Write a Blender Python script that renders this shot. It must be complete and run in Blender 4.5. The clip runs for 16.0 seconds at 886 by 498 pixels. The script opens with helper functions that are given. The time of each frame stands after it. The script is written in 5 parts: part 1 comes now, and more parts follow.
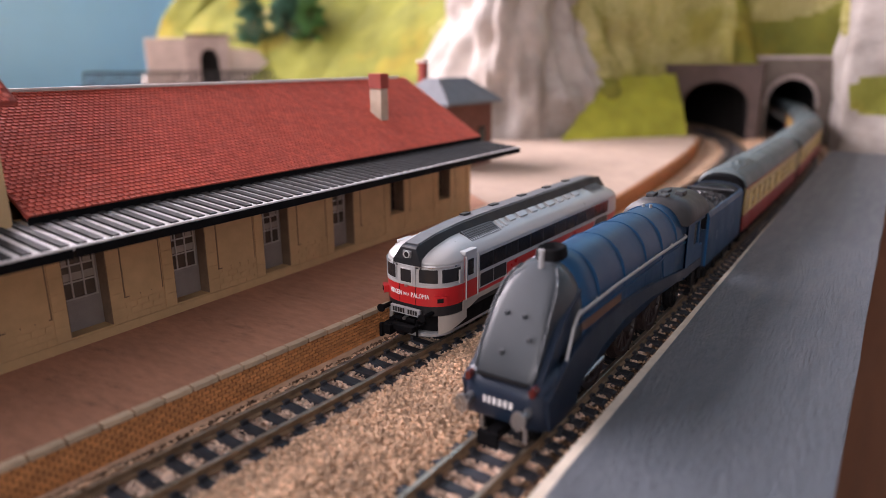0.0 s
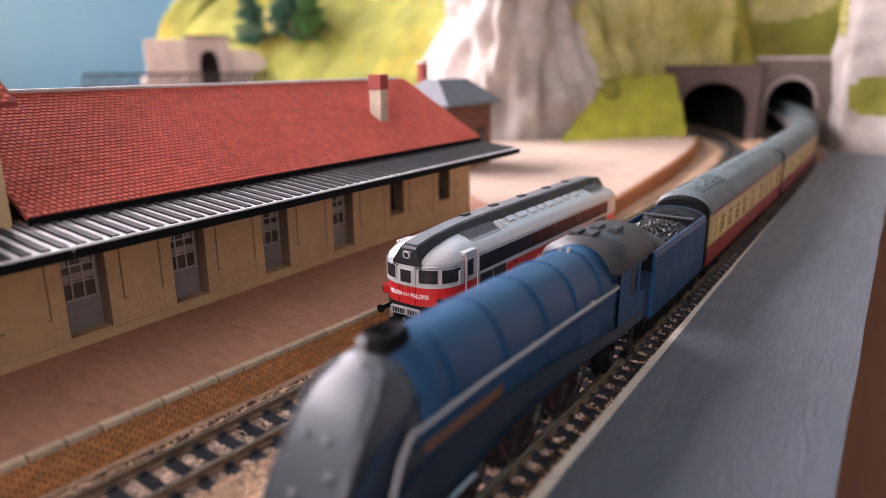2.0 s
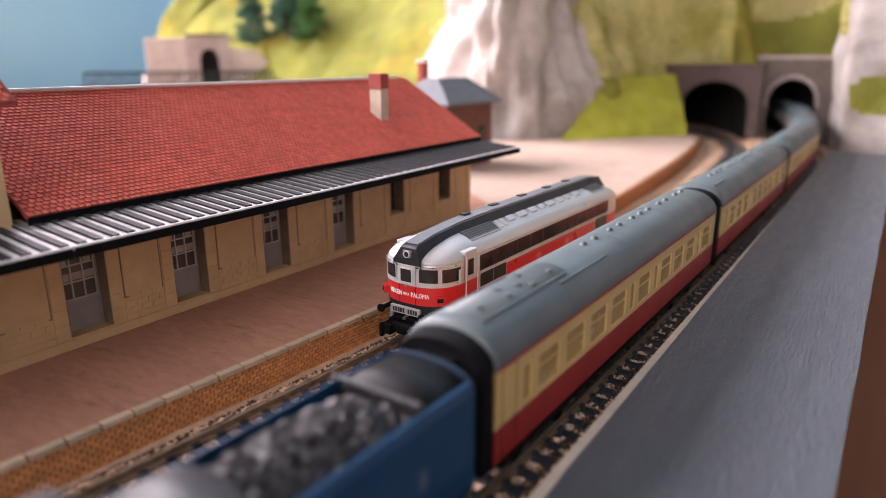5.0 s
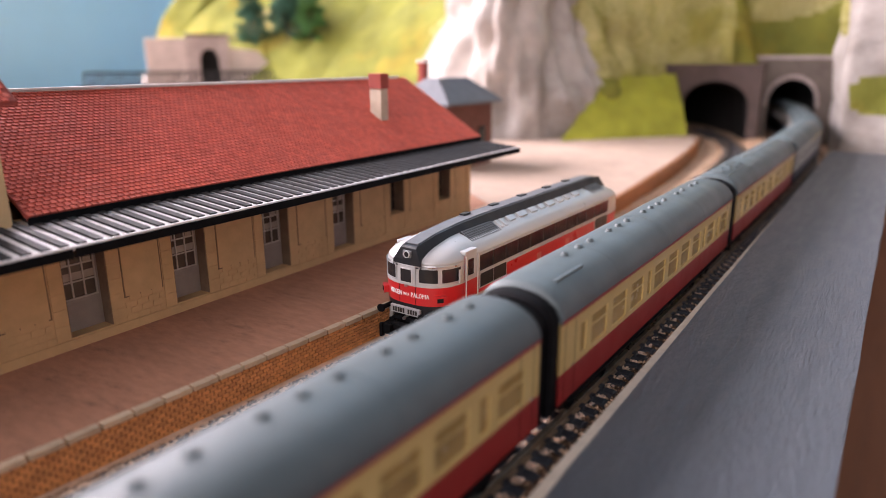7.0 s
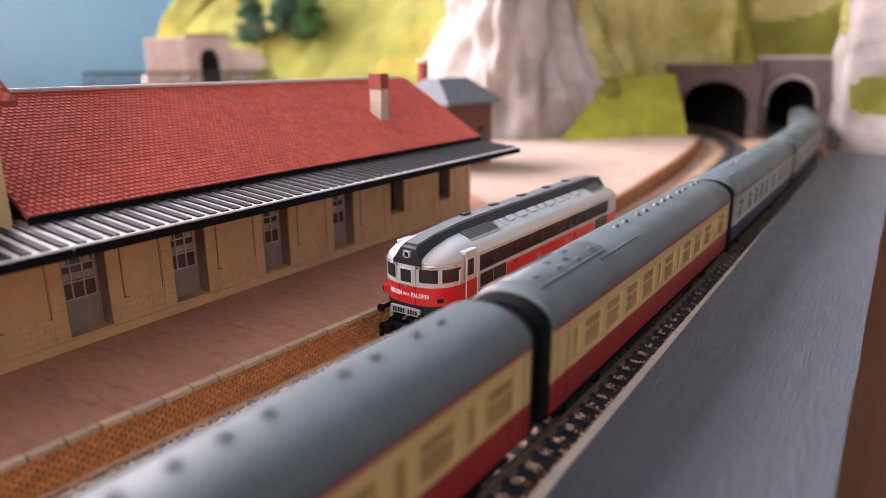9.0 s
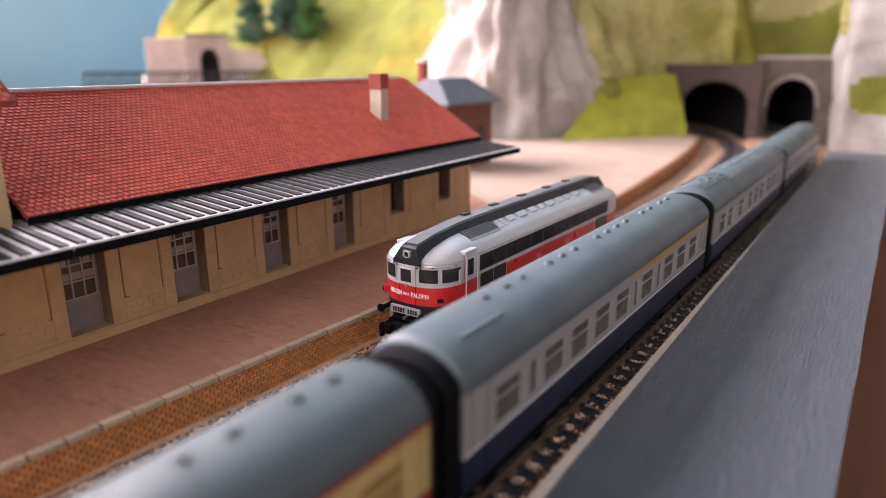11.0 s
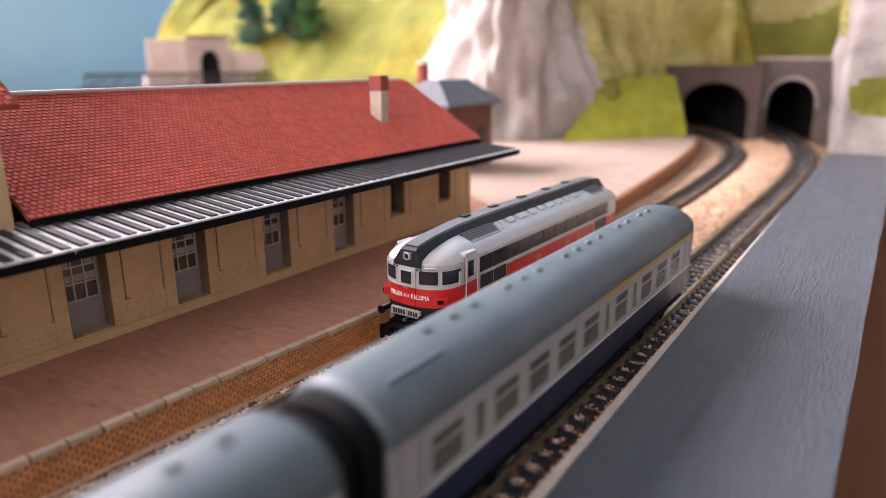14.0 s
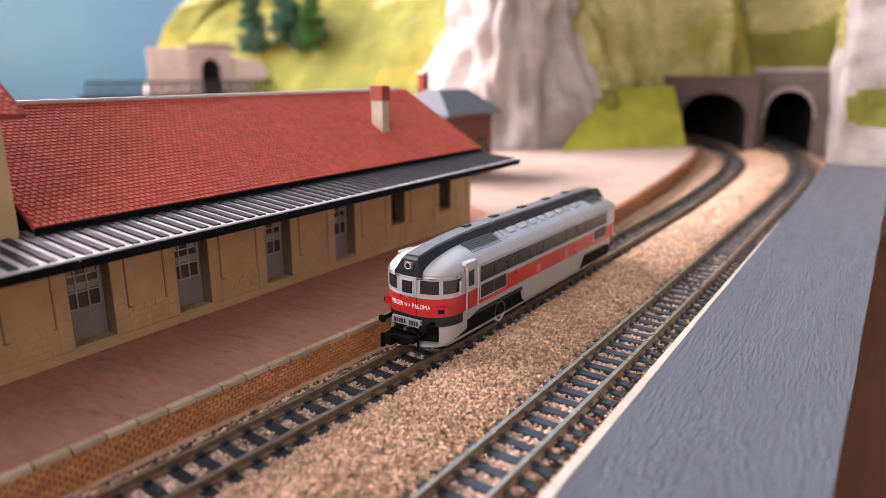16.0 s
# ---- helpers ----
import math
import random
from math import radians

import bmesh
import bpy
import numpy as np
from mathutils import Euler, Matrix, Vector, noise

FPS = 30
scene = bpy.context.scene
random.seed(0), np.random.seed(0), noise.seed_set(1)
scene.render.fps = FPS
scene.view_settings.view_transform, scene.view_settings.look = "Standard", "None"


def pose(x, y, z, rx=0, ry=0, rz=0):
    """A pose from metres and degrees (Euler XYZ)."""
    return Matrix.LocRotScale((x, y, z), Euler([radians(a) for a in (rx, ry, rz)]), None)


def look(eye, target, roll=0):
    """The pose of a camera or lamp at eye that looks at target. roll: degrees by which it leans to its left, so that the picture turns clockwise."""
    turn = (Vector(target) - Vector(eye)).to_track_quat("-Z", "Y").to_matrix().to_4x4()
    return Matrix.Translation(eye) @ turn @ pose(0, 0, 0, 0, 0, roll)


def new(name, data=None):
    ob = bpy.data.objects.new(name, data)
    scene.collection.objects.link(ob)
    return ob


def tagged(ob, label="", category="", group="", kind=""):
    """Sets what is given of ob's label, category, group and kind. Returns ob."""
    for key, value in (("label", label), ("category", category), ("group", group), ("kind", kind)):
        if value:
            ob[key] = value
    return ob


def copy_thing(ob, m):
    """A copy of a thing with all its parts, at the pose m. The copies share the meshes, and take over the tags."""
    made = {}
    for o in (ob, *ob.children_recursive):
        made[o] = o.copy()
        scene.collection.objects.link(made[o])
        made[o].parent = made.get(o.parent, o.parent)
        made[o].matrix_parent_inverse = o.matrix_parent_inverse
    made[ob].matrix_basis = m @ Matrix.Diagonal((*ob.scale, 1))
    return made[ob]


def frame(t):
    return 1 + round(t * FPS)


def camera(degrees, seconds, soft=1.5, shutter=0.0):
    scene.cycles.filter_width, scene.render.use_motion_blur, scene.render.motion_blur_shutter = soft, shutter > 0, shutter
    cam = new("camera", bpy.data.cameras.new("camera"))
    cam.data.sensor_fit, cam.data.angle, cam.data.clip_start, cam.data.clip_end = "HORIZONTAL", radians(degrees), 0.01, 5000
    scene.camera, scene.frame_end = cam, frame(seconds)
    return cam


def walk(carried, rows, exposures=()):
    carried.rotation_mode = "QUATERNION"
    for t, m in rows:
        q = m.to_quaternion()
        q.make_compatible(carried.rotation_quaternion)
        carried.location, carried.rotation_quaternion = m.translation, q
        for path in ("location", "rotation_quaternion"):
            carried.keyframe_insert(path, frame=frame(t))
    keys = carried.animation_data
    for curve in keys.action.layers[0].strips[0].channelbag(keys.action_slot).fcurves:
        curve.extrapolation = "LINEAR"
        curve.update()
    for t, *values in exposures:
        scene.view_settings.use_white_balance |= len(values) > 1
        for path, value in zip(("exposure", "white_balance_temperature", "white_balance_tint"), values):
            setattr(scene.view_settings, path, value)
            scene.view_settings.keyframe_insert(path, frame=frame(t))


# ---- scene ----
# A model railway in N scale: true model size, z = 0 at the rail tops, y along the tracks.
MM = 0.001

# ---------- camera ----------
cam = camera(67.0, 16.0, soft=0.75, shutter=0.5)
cam.data.dof.use_dof = True
cam.data.dof.focus_distance = 0.168
cam.data.dof.aperture_fstop = 11.0
VIEW0 = ((-0.00097, 0.0022, 0.06735), (-1.0755, 1.5975, -0.541), -0.2)
CAMERA_ROWS = [
    (0.0, *VIEW0), (1.0, *VIEW0), (2.0, (-0.00097, 0.0021, 0.0672), (-1.075, 1.599, -0.5375), -0.25),
    (3.5, *VIEW0), (12.0, *VIEW0), (12.5, (-0.0008, 0.0021, 0.0673), (-1.078, 1.597, -0.536), -0.2),
    (13.5, (-0.00095, 0.0023, 0.0674), (-1.0755, 1.597, -0.541), -0.2),
    (14.0, (-0.0006, 0.0018, 0.0677), (-1.0765, 1.597, -0.538), -0.25),
    (14.5, (-0.0002, 0.0014, 0.0677), (-1.080, 1.598, -0.530), -0.35),
    (15.0, (-0.0001, 0.0014, 0.0679), (-1.080, 1.598, -0.527), -0.3),
    (15.5, (-0.0001, 0.0011, 0.0679), (-1.080, 1.600, -0.5205), -0.25),
    (16.0, (-0.0005, 0.00064, 0.0684), (-1.077, 1.605, -0.515), 0.0)]
walk(cam, [(t, look(e, Vector(e) + Vector(d), r)) for t, e, d, r in CAMERA_ROWS], [(0.0, -0.30), (1.0, -0.22), (2.0, 0.0), (16.0, 0.0)])

# ---------- light: a daylight window in the room's left wall, and an added fill behind the camera ---
scene.view_settings.exposure = 0.0
world = bpy.data.worlds.new("world")
scene.world = world
world.use_nodes = True
sky = world.node_tree.nodes.new("ShaderNodeTexSky")
sky.sky_type, sky.sun_disc, sky.sun_elevation, sky.sun_rotation = "NISHITA", False, radians(35), radians(120)
world.node_tree.links.new(sky.outputs[0], world.node_tree.nodes["Background"].inputs[0])
world.node_tree.nodes["Background"].inputs[1].default_value = 0.1


def window_lamp(name, eye, target, sx, sy, power, colour):
    lamp = bpy.data.lights.new(name, "AREA")
    lamp.shape, lamp.size, lamp.size_y, lamp.energy, lamp.color = "RECTANGLE", sx, sy, power, colour
    ob = new(name, lamp)
    ob.matrix_world = look(eye, target)
    return ob


window_lamp("window_daylight", (-1.38, -0.10, 0.86), (0, -0.10, 0.86), 1.7, 0.8, 126, (1.0, 0.865, 0.93))
# unseen fill lamp added behind the camera, brightening faces turned towards it
window_lamp("window_daylight", (0.3, -1.78, 0.8), (0.3, 0, 0.8), 1.2, 1.0, 29, (1.0, 0.87, 0.88))

# ---------- materials ----------


def mat(name, col, rough=0.6, metal=0.0, var=0.15, scale=250, bump=0.1, bscale=900, col2=None, spot=0.5, coat=0.0, island=0.0, rnd=0.0, stretch=(1, 1, 1), dist=0.0003, spec=0.5):
    """Colour in two scales of noise with fine relief; col2 mixes in as patches above spot."""
    m = bpy.data.materials.new(name)
    m.use_nodes = True
    nt = m.node_tree
    n, link = nt.nodes, nt.links.new
    b = n["Principled BSDF"]
    tc = n.new("ShaderNodeTexCoord")
    mp = n.new("ShaderNodeMapping")
    mp.inputs["Scale"].default_value = stretch
    link(tc.outputs["Object"], mp.inputs["Vector"])

    def tex(s, detail=4, rgh=0.6):
        t = n.new("ShaderNodeTexNoise")
        t.inputs["Scale"].default_value, t.inputs["Detail"].default_value, t.inputs["Roughness"].default_value = s, detail, rgh
        link(mp.outputs[0], t.inputs["Vector"])
        return t.outputs["Fac"]

    def ramp(fac, lo, hi, a, c):
        r = n.new("ShaderNodeMapRange")
        r.inputs["From Min"].default_value, r.inputs["From Max"].default_value = lo, hi
        r.inputs["To Min"].default_value, r.inputs["To Max"].default_value = a, c
        link(fac, r.inputs["Value"])
        return r.outputs["Result"]

    def times(a, c):
        x = n.new("ShaderNodeMath")
        x.operation = "MULTIPLY"
        link(a, x.inputs[0])
        link(c, x.inputs[1])
        return x.outputs[0]
    val = times(ramp(tex(scale), 0.3, 0.7, 1 - var, 1 + var), ramp(tex(scale * 0.13, 2), 0.3, 0.7, 1 - var * 0.6, 1 + var * 0.6))
    if island:
        g = n.new("ShaderNodeNewGeometry")
        val = times(val, ramp(g.outputs["Random Per Island"], 0, 1, 1 - island, 1 + island))
    if rnd:
        o = n.new("ShaderNodeObjectInfo")
        val = times(val, ramp(o.outputs["Random"], 0, 1, 1 - rnd, 1 + rnd))
    rgb = n.new("ShaderNodeRGB")
    rgb.outputs[0].default_value = (*col, 1)
    base = rgb.outputs[0]
    if col2:
        mx = n.new("ShaderNodeMix")
        mx.data_type = "RGBA"
        link(ramp(tex(scale * 0.4, 5, 0.65), spot - 0.06, spot + 0.06, 0, 1), mx.inputs["Factor"])
        link(base, mx.inputs[6])
        mx.inputs[7].default_value = (*col2, 1)
        base = mx.outputs[2]
    vm = n.new("ShaderNodeVectorMath")
    vm.operation = "SCALE"
    link(base, vm.inputs[0])
    link(val, vm.inputs["Scale"])
    link(vm.outputs[0], b.inputs["Base Color"])
    link(ramp(tex(scale * 0.6), 0.3, 0.7, max(0.02, rough - 0.08), min(1, rough + 0.08)), b.inputs["Roughness"])
    b.inputs["Metallic"].default_value = metal
    b.inputs["Specular IOR Level"].default_value = spec
    b.inputs["Coat Weight"].default_value = coat
    b.inputs["Coat Roughness"].default_value = 0.15
    if bump:
        bp = n.new("ShaderNodeBump")
        bp.inputs["Strength"].default_value, bp.inputs["Distance"].default_value = bump, dist
        link(tex(bscale, 5, 0.65), bp.inputs["Height"])
        link(bp.outputs[0], b.inputs["Normal"])
    return m


M = {
    "ballast": mat("ballast", (0.60, 0.41, 0.275), 0.9, var=0.28, scale=420, bump=0.5, bscale=1300, island=0.42, dist=0.0004),
    "ballast_track": mat("ballast_track", (0.70, 0.53, 0.42), 0.9, var=0.25, scale=500, bump=0.4, bscale=1500, island=0.35),
    "dirt_shade": mat("trackside_dirt_and_kerb_shade", (0.12, 0.07, 0.042), 0.9, var=0.3, scale=420, bump=0.4, bscale=1300, island=0.5, dist=0.0004),
    "sand": mat("sand_bed", (0.53, 0.36, 0.245), 0.95, var=0.2, scale=260, bump=0.6, bscale=900, dist=0.0005),
    "sleeper": mat("black_plastic_sleeper", (0.034, 0.037, 0.046), 0.36, var=0.2, scale=500, bump=0.15, bscale=1500, rnd=0.25),
    "rail": mat("nickel_silver_rail_top", (0.50, 0.42, 0.33), 0.32, 0.9, var=0.2, scale=300, bump=0.1),
    "rail_side": mat("tarnished_rail_side", (0.25, 0.17, 0.105), 0.5, 0.3, var=0.3, scale=400, bump=0.2),
    "cardstock": mat("brown_card_platform", (0.385, 0.19, 0.118), 0.85, var=0.14, scale=420, bump=0.35, bscale=1500, col2=(0.26, 0.13, 0.085), spot=0.64, stretch=(0.5, 1.3, 1)),
    "kerb": mat("kerb_stone", (0.52, 0.40, 0.28), 0.75, var=0.15, scale=400, bump=0.2, rnd=0.12),
    "brick": mat("ochre_brick", (0.62, 0.28, 0.105), 0.75, var=0.15, scale=500, bump=0.15, island=0.15),
    "mortar": mat("dark_mortar", (0.17, 0.08, 0.045), 0.9, var=0.15, scale=500),
    "grey_paint": mat("grey_painted_board", (0.118, 0.136, 0.162), 0.4, var=0.06, scale=220, bump=1.0, bscale=600, stretch=(2.4, 0.4, 1), dist=0.0022),
    "cream_edge": mat("cream_card_edge", (0.50, 0.44, 0.36), 0.75, var=0.12, scale=300, bump=0.2),
    "wall": mat("cream_station_wall", (0.57, 0.395, 0.205), 0.75, var=0.09, scale=200, bump=0.15, bscale=1500),
    "wall_dark": mat("recessed_wall_joint", (0.22, 0.155, 0.09), 0.8, var=0.1, scale=300),
    "roof": mat("red_roof_sheet", (0.27, 0.045, 0.032), 0.75, var=0.14, scale=200, bump=0.15, bscale=1200),
    "tile": mat("red_roof_tile", (0.54, 0.098, 0.062), 0.78, var=0.12, scale=250, bump=0.12, bscale=1500, island=0.13),
    "ridge": mat("pale_roof_ridge", (0.62, 0.58, 0.55), 0.6, var=0.1),
    "black": mat("black_plastic", (0.004, 0.004, 0.005), 0.7, var=0.2, scale=400, bump=0.1, spec=0.1),
    "canopy": mat("pale_canopy_sheet", (0.62, 0.62, 0.63), 0.5, var=0.08, scale=200, bump=0.08),
    "slat": mat("dark_canopy_slat", (0.02, 0.019, 0.02), 0.65, var=0.2, scale=400, spec=0.35),
    "door": mat("grey_door_paint", (0.33, 0.31, 0.29), 0.55, var=0.08, scale=300, bump=0.08),
    "reveal": mat("brown_door_reveal", (0.19, 0.13, 0.085), 0.75, var=0.15, scale=300),
    "dark_glass": mat("dark_window", (0.03, 0.03, 0.032), 0.12, var=0.1, scale=100, bump=0.0),
    "white_bar": mat("pale_glazing_bar", (0.55, 0.53, 0.5), 0.5, var=0.06),
    "rock": mat("plaster_rock", (0.40, 0.365, 0.335), 0.9, var=0.28, scale=30, bump=0.8, bscale=80, col2=(0.29, 0.25, 0.22), spot=0.56, dist=0.004),
    "grass": mat("scatter_grass", (0.20, 0.205, 0.033), 0.95, var=0.25, scale=30, bump=0.8, bscale=500, col2=(0.28, 0.23, 0.03), spot=0.6, dist=0.001),
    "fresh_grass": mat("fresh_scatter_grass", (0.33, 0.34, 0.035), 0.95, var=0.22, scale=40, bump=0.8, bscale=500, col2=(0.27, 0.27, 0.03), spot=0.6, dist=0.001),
    "dry_grass": mat("dry_scatter_grass", (0.46, 0.41, 0.17), 0.95, var=0.25, scale=25, bump=0.8, bscale=500, col2=(0.33, 0.30, 0.07), spot=0.55, dist=0.001),
    "portal": mat("brown_portal_stone", (0.09, 0.062, 0.055), 0.85, var=0.2, scale=120, bump=0.3),
    "pale_stone": mat("pale_portal_stone", (0.42, 0.35, 0.33), 0.85, var=0.2, scale=120, bump=0.3),
    # near-black stands for the shade inside the tunnels
    "tunnel": mat("tunnel_shade_black", (0.012, 0.011, 0.011), 0.95, var=0.2, scale=100),
    "needles": mat("conifer_needles", (0.03, 0.10, 0.06), 0.9, var=0.3, scale=90, island=0.4, bump=0),
    "bark": mat("tree_bark", (0.10, 0.07, 0.045), 0.9, var=0.3, scale=200),
    "blue_wall": mat("sky_blue_wall_paint", (0.33, 0.585, 0.76), 0.9, var=0.03, scale=6, bump=0.05, bscale=200),
    "white_wall": mat("off_white_wall_paint", (0.24, 0.235, 0.23), 0.9, var=0.03, scale=6, bump=0.05, bscale=200),
    "wood": mat("brown_wood_floor", (0.09, 0.04, 0.018), 0.5, var=0.2, scale=14, bump=0.05, stretch=(6, 0.6, 1), rnd=0.15),
    "table": mat("brown_table_wood", (0.17, 0.065, 0.025), 0.85, var=0.2, scale=14, bump=0.05, stretch=(6, 0.6, 1), rnd=0.15),
    "board": mat("brown_wood_board", (0.20, 0.10, 0.05), 0.5, var=0.2, scale=40, bump=0.1, stretch=(6, 0.6, 6)),
    "slate": mat("grey_slate_roof", (0.13, 0.14, 0.16), 0.6, var=0.12, scale=150),
    "red_brick": mat("dark_red_shed_wall", (0.17, 0.065, 0.045), 0.8, var=0.15, scale=300),
    "silver": mat("silver_paint", (0.47, 0.475, 0.48), 0.34, 0.15, var=0.015, scale=150, bump=0.0, coat=0.3),
    "red": mat("scarlet_paint", (0.50, 0.018, 0.022), 0.33, var=0.06, scale=150, bump=0.03, coat=0.25),
    "charcoal": mat("charcoal_roof_paint", (0.016, 0.017, 0.02), 0.42, var=0.12, scale=300, bump=0.08, spec=0.3),
    "white": mat("white_lettering", (0.78, 0.78, 0.78), 0.5, var=0.02, bump=0),
    "black_print": mat("black_lettering", (0.01, 0.01, 0.01), 0.5, var=0.02, bump=0),
    "steel": mat("bright_steel", (0.5, 0.5, 0.5), 0.3, 0.9, var=0.1, scale=500),
    "underframe": mat("black_underframe", (0.006, 0.006, 0.007), 0.5, var=0.25, scale=500, bump=0.1, spec=0.15),
    "blue": mat("garter_blue_paint", (0.005, 0.045, 0.112), 0.4, var=0.07, scale=150, bump=0.06, bscale=700, coat=0.0, spec=0.4),
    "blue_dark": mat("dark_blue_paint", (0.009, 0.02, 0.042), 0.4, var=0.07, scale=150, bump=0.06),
    "smokebox": mat("satin_grey_smokebox", (0.044, 0.053, 0.062), 0.4, var=0.1, scale=150, bump=0.08),
    "cab_roof": mat("weathered_cab_roof", (0.026, 0.027, 0.03), 0.5, var=0.25, scale=250, bump=0.12),
    "coal": mat("coal", (0.03, 0.03, 0.032), 0.3, var=0.4, scale=500, bump=0.3, island=0.5),
    "coach_roof": mat("grey_coach_roof", (0.082, 0.106, 0.112), 0.5, var=0.1, scale=120, bump=0.06),
    "silver_roof": mat("pale_grey_coach_roof", (0.085, 0.115, 0.126), 0.5, var=0.1, scale=120, bump=0.06),
    "cream": mat("cream_coach_paint", (0.60, 0.43, 0.16), 0.4, var=0.05, scale=150, bump=0.03, coat=0.15),
    "crimson": mat("crimson_coach_paint", (0.30, 0.022, 0.022), 0.4, var=0.06, scale=150, bump=0.03, coat=0.15),
    "coach_grey": mat("pale_grey_coach_paint", (0.34, 0.335, 0.315), 0.4, var=0.05, scale=150, bump=0.03, coat=0.15),
    "coach_blue": mat("navy_coach_paint", (0.012, 0.022, 0.05), 0.4, var=0.06, scale=150, bump=0.03, coat=0.15),
    "yellow": mat("yellow_stripe_paint", (0.50, 0.34, 0.06), 0.5, var=0.05),
    "window_tan": mat("coach_interior_tan", (0.13, 0.085, 0.045), 0.25, var=0.2, scale=300, bump=0),
    "headlamp": mat("headlamp_lens", (0.75, 0.75, 0.72), 0.12, var=0.05, bump=0),
    "red_lens": mat("red_lamp_lens", (0.09, 0.016, 0.014), 0.2, var=0.05, bump=0),
    "concrete_grey": mat("dark_grating", (0.03, 0.03, 0.033), 0.6, var=0.2),
    "edge_wood": mat("orange_stained_wood", (0.36, 0.15, 0.055), 0.55, var=0.2, scale=120, bump=0.15, stretch=(4, 0.5, 4)),
    "mid_green": mat("leaf_green_clumps", (0.05, 0.14, 0.03), 0.9, var=0.3, scale=90, island=0.4, bump=0),
    "valance_cream": mat("cream_valance_paint", (0.38, 0.36, 0.33), 0.35, var=0.06, scale=150, bump=0.03, coat=0.2),
    "name_brown": mat("brown_name_plate", (0.15, 0.075, 0.04), 0.45, var=0.1, scale=200),
    "cab_glass": mat("dark_cab_window", (0.02, 0.02, 0.022), 0.2, var=0.1, scale=300, bump=0),
    "grey_panel": mat("grey_roof_panel", (0.30, 0.31, 0.32), 0.4, var=0.07, scale=200, bump=0.05),
    "wheel_blue": mat("dark_maroon_wheel", (0.022, 0.013, 0.013), 0.45, var=0.2, scale=300),
    "red_mark": mat("faded_red_marking", (0.55, 0.16, 0.14), 0.4, var=0.1, scale=300, bump=0),
    "portal_grey": mat("grey_portal_stone", (0.15, 0.12, 0.10), 0.85, var=0.2, scale=120, bump=0.3),
    "cream_stone": mat("cream_plaster_stone", (0.55, 0.47, 0.43), 0.85, var=0.18, scale=60, bump=0.3),
    # paler than the platform card: window light past the station, put into the colour
    "yard": mat("yard_painted_light", (0.44, 0.33, 0.26), 0.9, var=0.1, scale=120, bump=0.3, bscale=900),
    "faint_letter": mat("faint_tender_letter", (0.07, 0.10, 0.15), 0.4, var=0.05, bump=0),
    "window_amber": mat("amber_coach_window", (0.36, 0.23, 0.08), 0.22, var=0.2, scale=300, bump=0),
    "window_grey": mat("smoky_coach_window", (0.10, 0.088, 0.075), 0.2, var=0.2, scale=300, bump=0),
    "walkway": mat("dark_grey_walkway", (0.13, 0.135, 0.145), 0.45, var=0.08, scale=200, bump=0.05),
    "shaft": mat("beige_chimney_render", (0.47, 0.39, 0.30), 0.8, var=0.15, scale=200, bump=0.1),
    "curtain": mat("pale_curtain", (0.42, 0.38, 0.33), 0.8, var=0.1, scale=500),
    "door_glass": mat("greyish_door_glass", (0.10, 0.085, 0.07), 0.15, var=0.15, scale=200, bump=0),
}

# ---------- mesh helpers (millimetres) ----------


def mesh_of(name, bm, material, scale=MM, smooth=False):
    me = bpy.data.meshes.new(name)
    for f in bm.faces:
        f.smooth = smooth
    bm.to_mesh(me)
    bm.free()
    me.transform(Matrix.Scale(scale, 4))
    me.materials.append(M[material] if isinstance(material, str) else material)
    return me


def part(name, bm, material, parent, label="", smooth=False, scale=MM):
    ob = new(name, mesh_of(name, bm, material, scale, smooth))
    ob.parent = parent
    if label:
        ob["label"] = label
    return ob


def thing(name, label, category, m=None, group="", kind=""):
    ob = new(name)
    ob.empty_display_size = 0.01
    tagged(ob, label, category, group, kind)
    if m is not None:
        ob.matrix_world = m
    return ob


def solid(name, bm, material, label, category="", m=None, kind="", group="", smooth=False):
    ob = new(name, mesh_of(name, bm, material, MM, smooth))
    tagged(ob, label, category, group, kind)
    if m is not None:
        ob.matrix_world = m
    return ob


def box(bm, x0, x1, y0, y1, z0, z1, bevel=0.0):
    r = bmesh.ops.create_cube(bm, size=1.0, matrix=Matrix.LocRotScale(((x0 + x1) / 2, (y0 + y1) / 2, (z0 + z1) / 2), None, (x1 - x0, y1 - y0, z1 - z0)))
    if bevel:
        es = list({e for v in r["verts"] for e in v.link_edges})
        bmesh.ops.bevel(bm, geom=es, offset=bevel, segments=2, profile=0.7, affect="EDGES")
    return bm


def boxes(*bs, bevel=0.0):
    bm = bmesh.new()
    for b in bs:
        box(bm, *b, bevel=bevel)
    return bm


def rod(bm, p, q, r, n=10, r2=None):
    p, q = Vector(p), Vector(q)
    d = q - p
    m = Matrix.Translation((p + q) / 2) @ d.to_track_quat("Z", "Y").to_matrix().to_4x4()
    bmesh.ops.create_cone(bm, cap_ends=True, segments=n, radius1=r, radius2=r if r2 is None else r2, depth=d.length, matrix=m)
    return bm


def rods(*rs, n=10):
    bm = bmesh.new()
    for a in rs:
        rod(bm, *a, n=n)
    return bm


def loft(rings, bm=None, closed=True, cap=True):
    """A skin over rings of equally many points."""
    bm = bm or bmesh.new()
    vs = [[bm.verts.new(p) for p in r] for r in rings]
    k = len(rings[0])
    for a, b in zip(vs, vs[1:]):
        for i in range(k if closed else k - 1):
            j = (i + 1) % k
            bm.faces.new((a[i], a[j], b[j], b[i]))
    if cap:
        bm.faces.new(list(reversed(vs[0])))
        bm.faces.new(vs[-1])
    bmesh.ops.recalc_face_normals(bm, faces=bm.faces[:])
    return bm


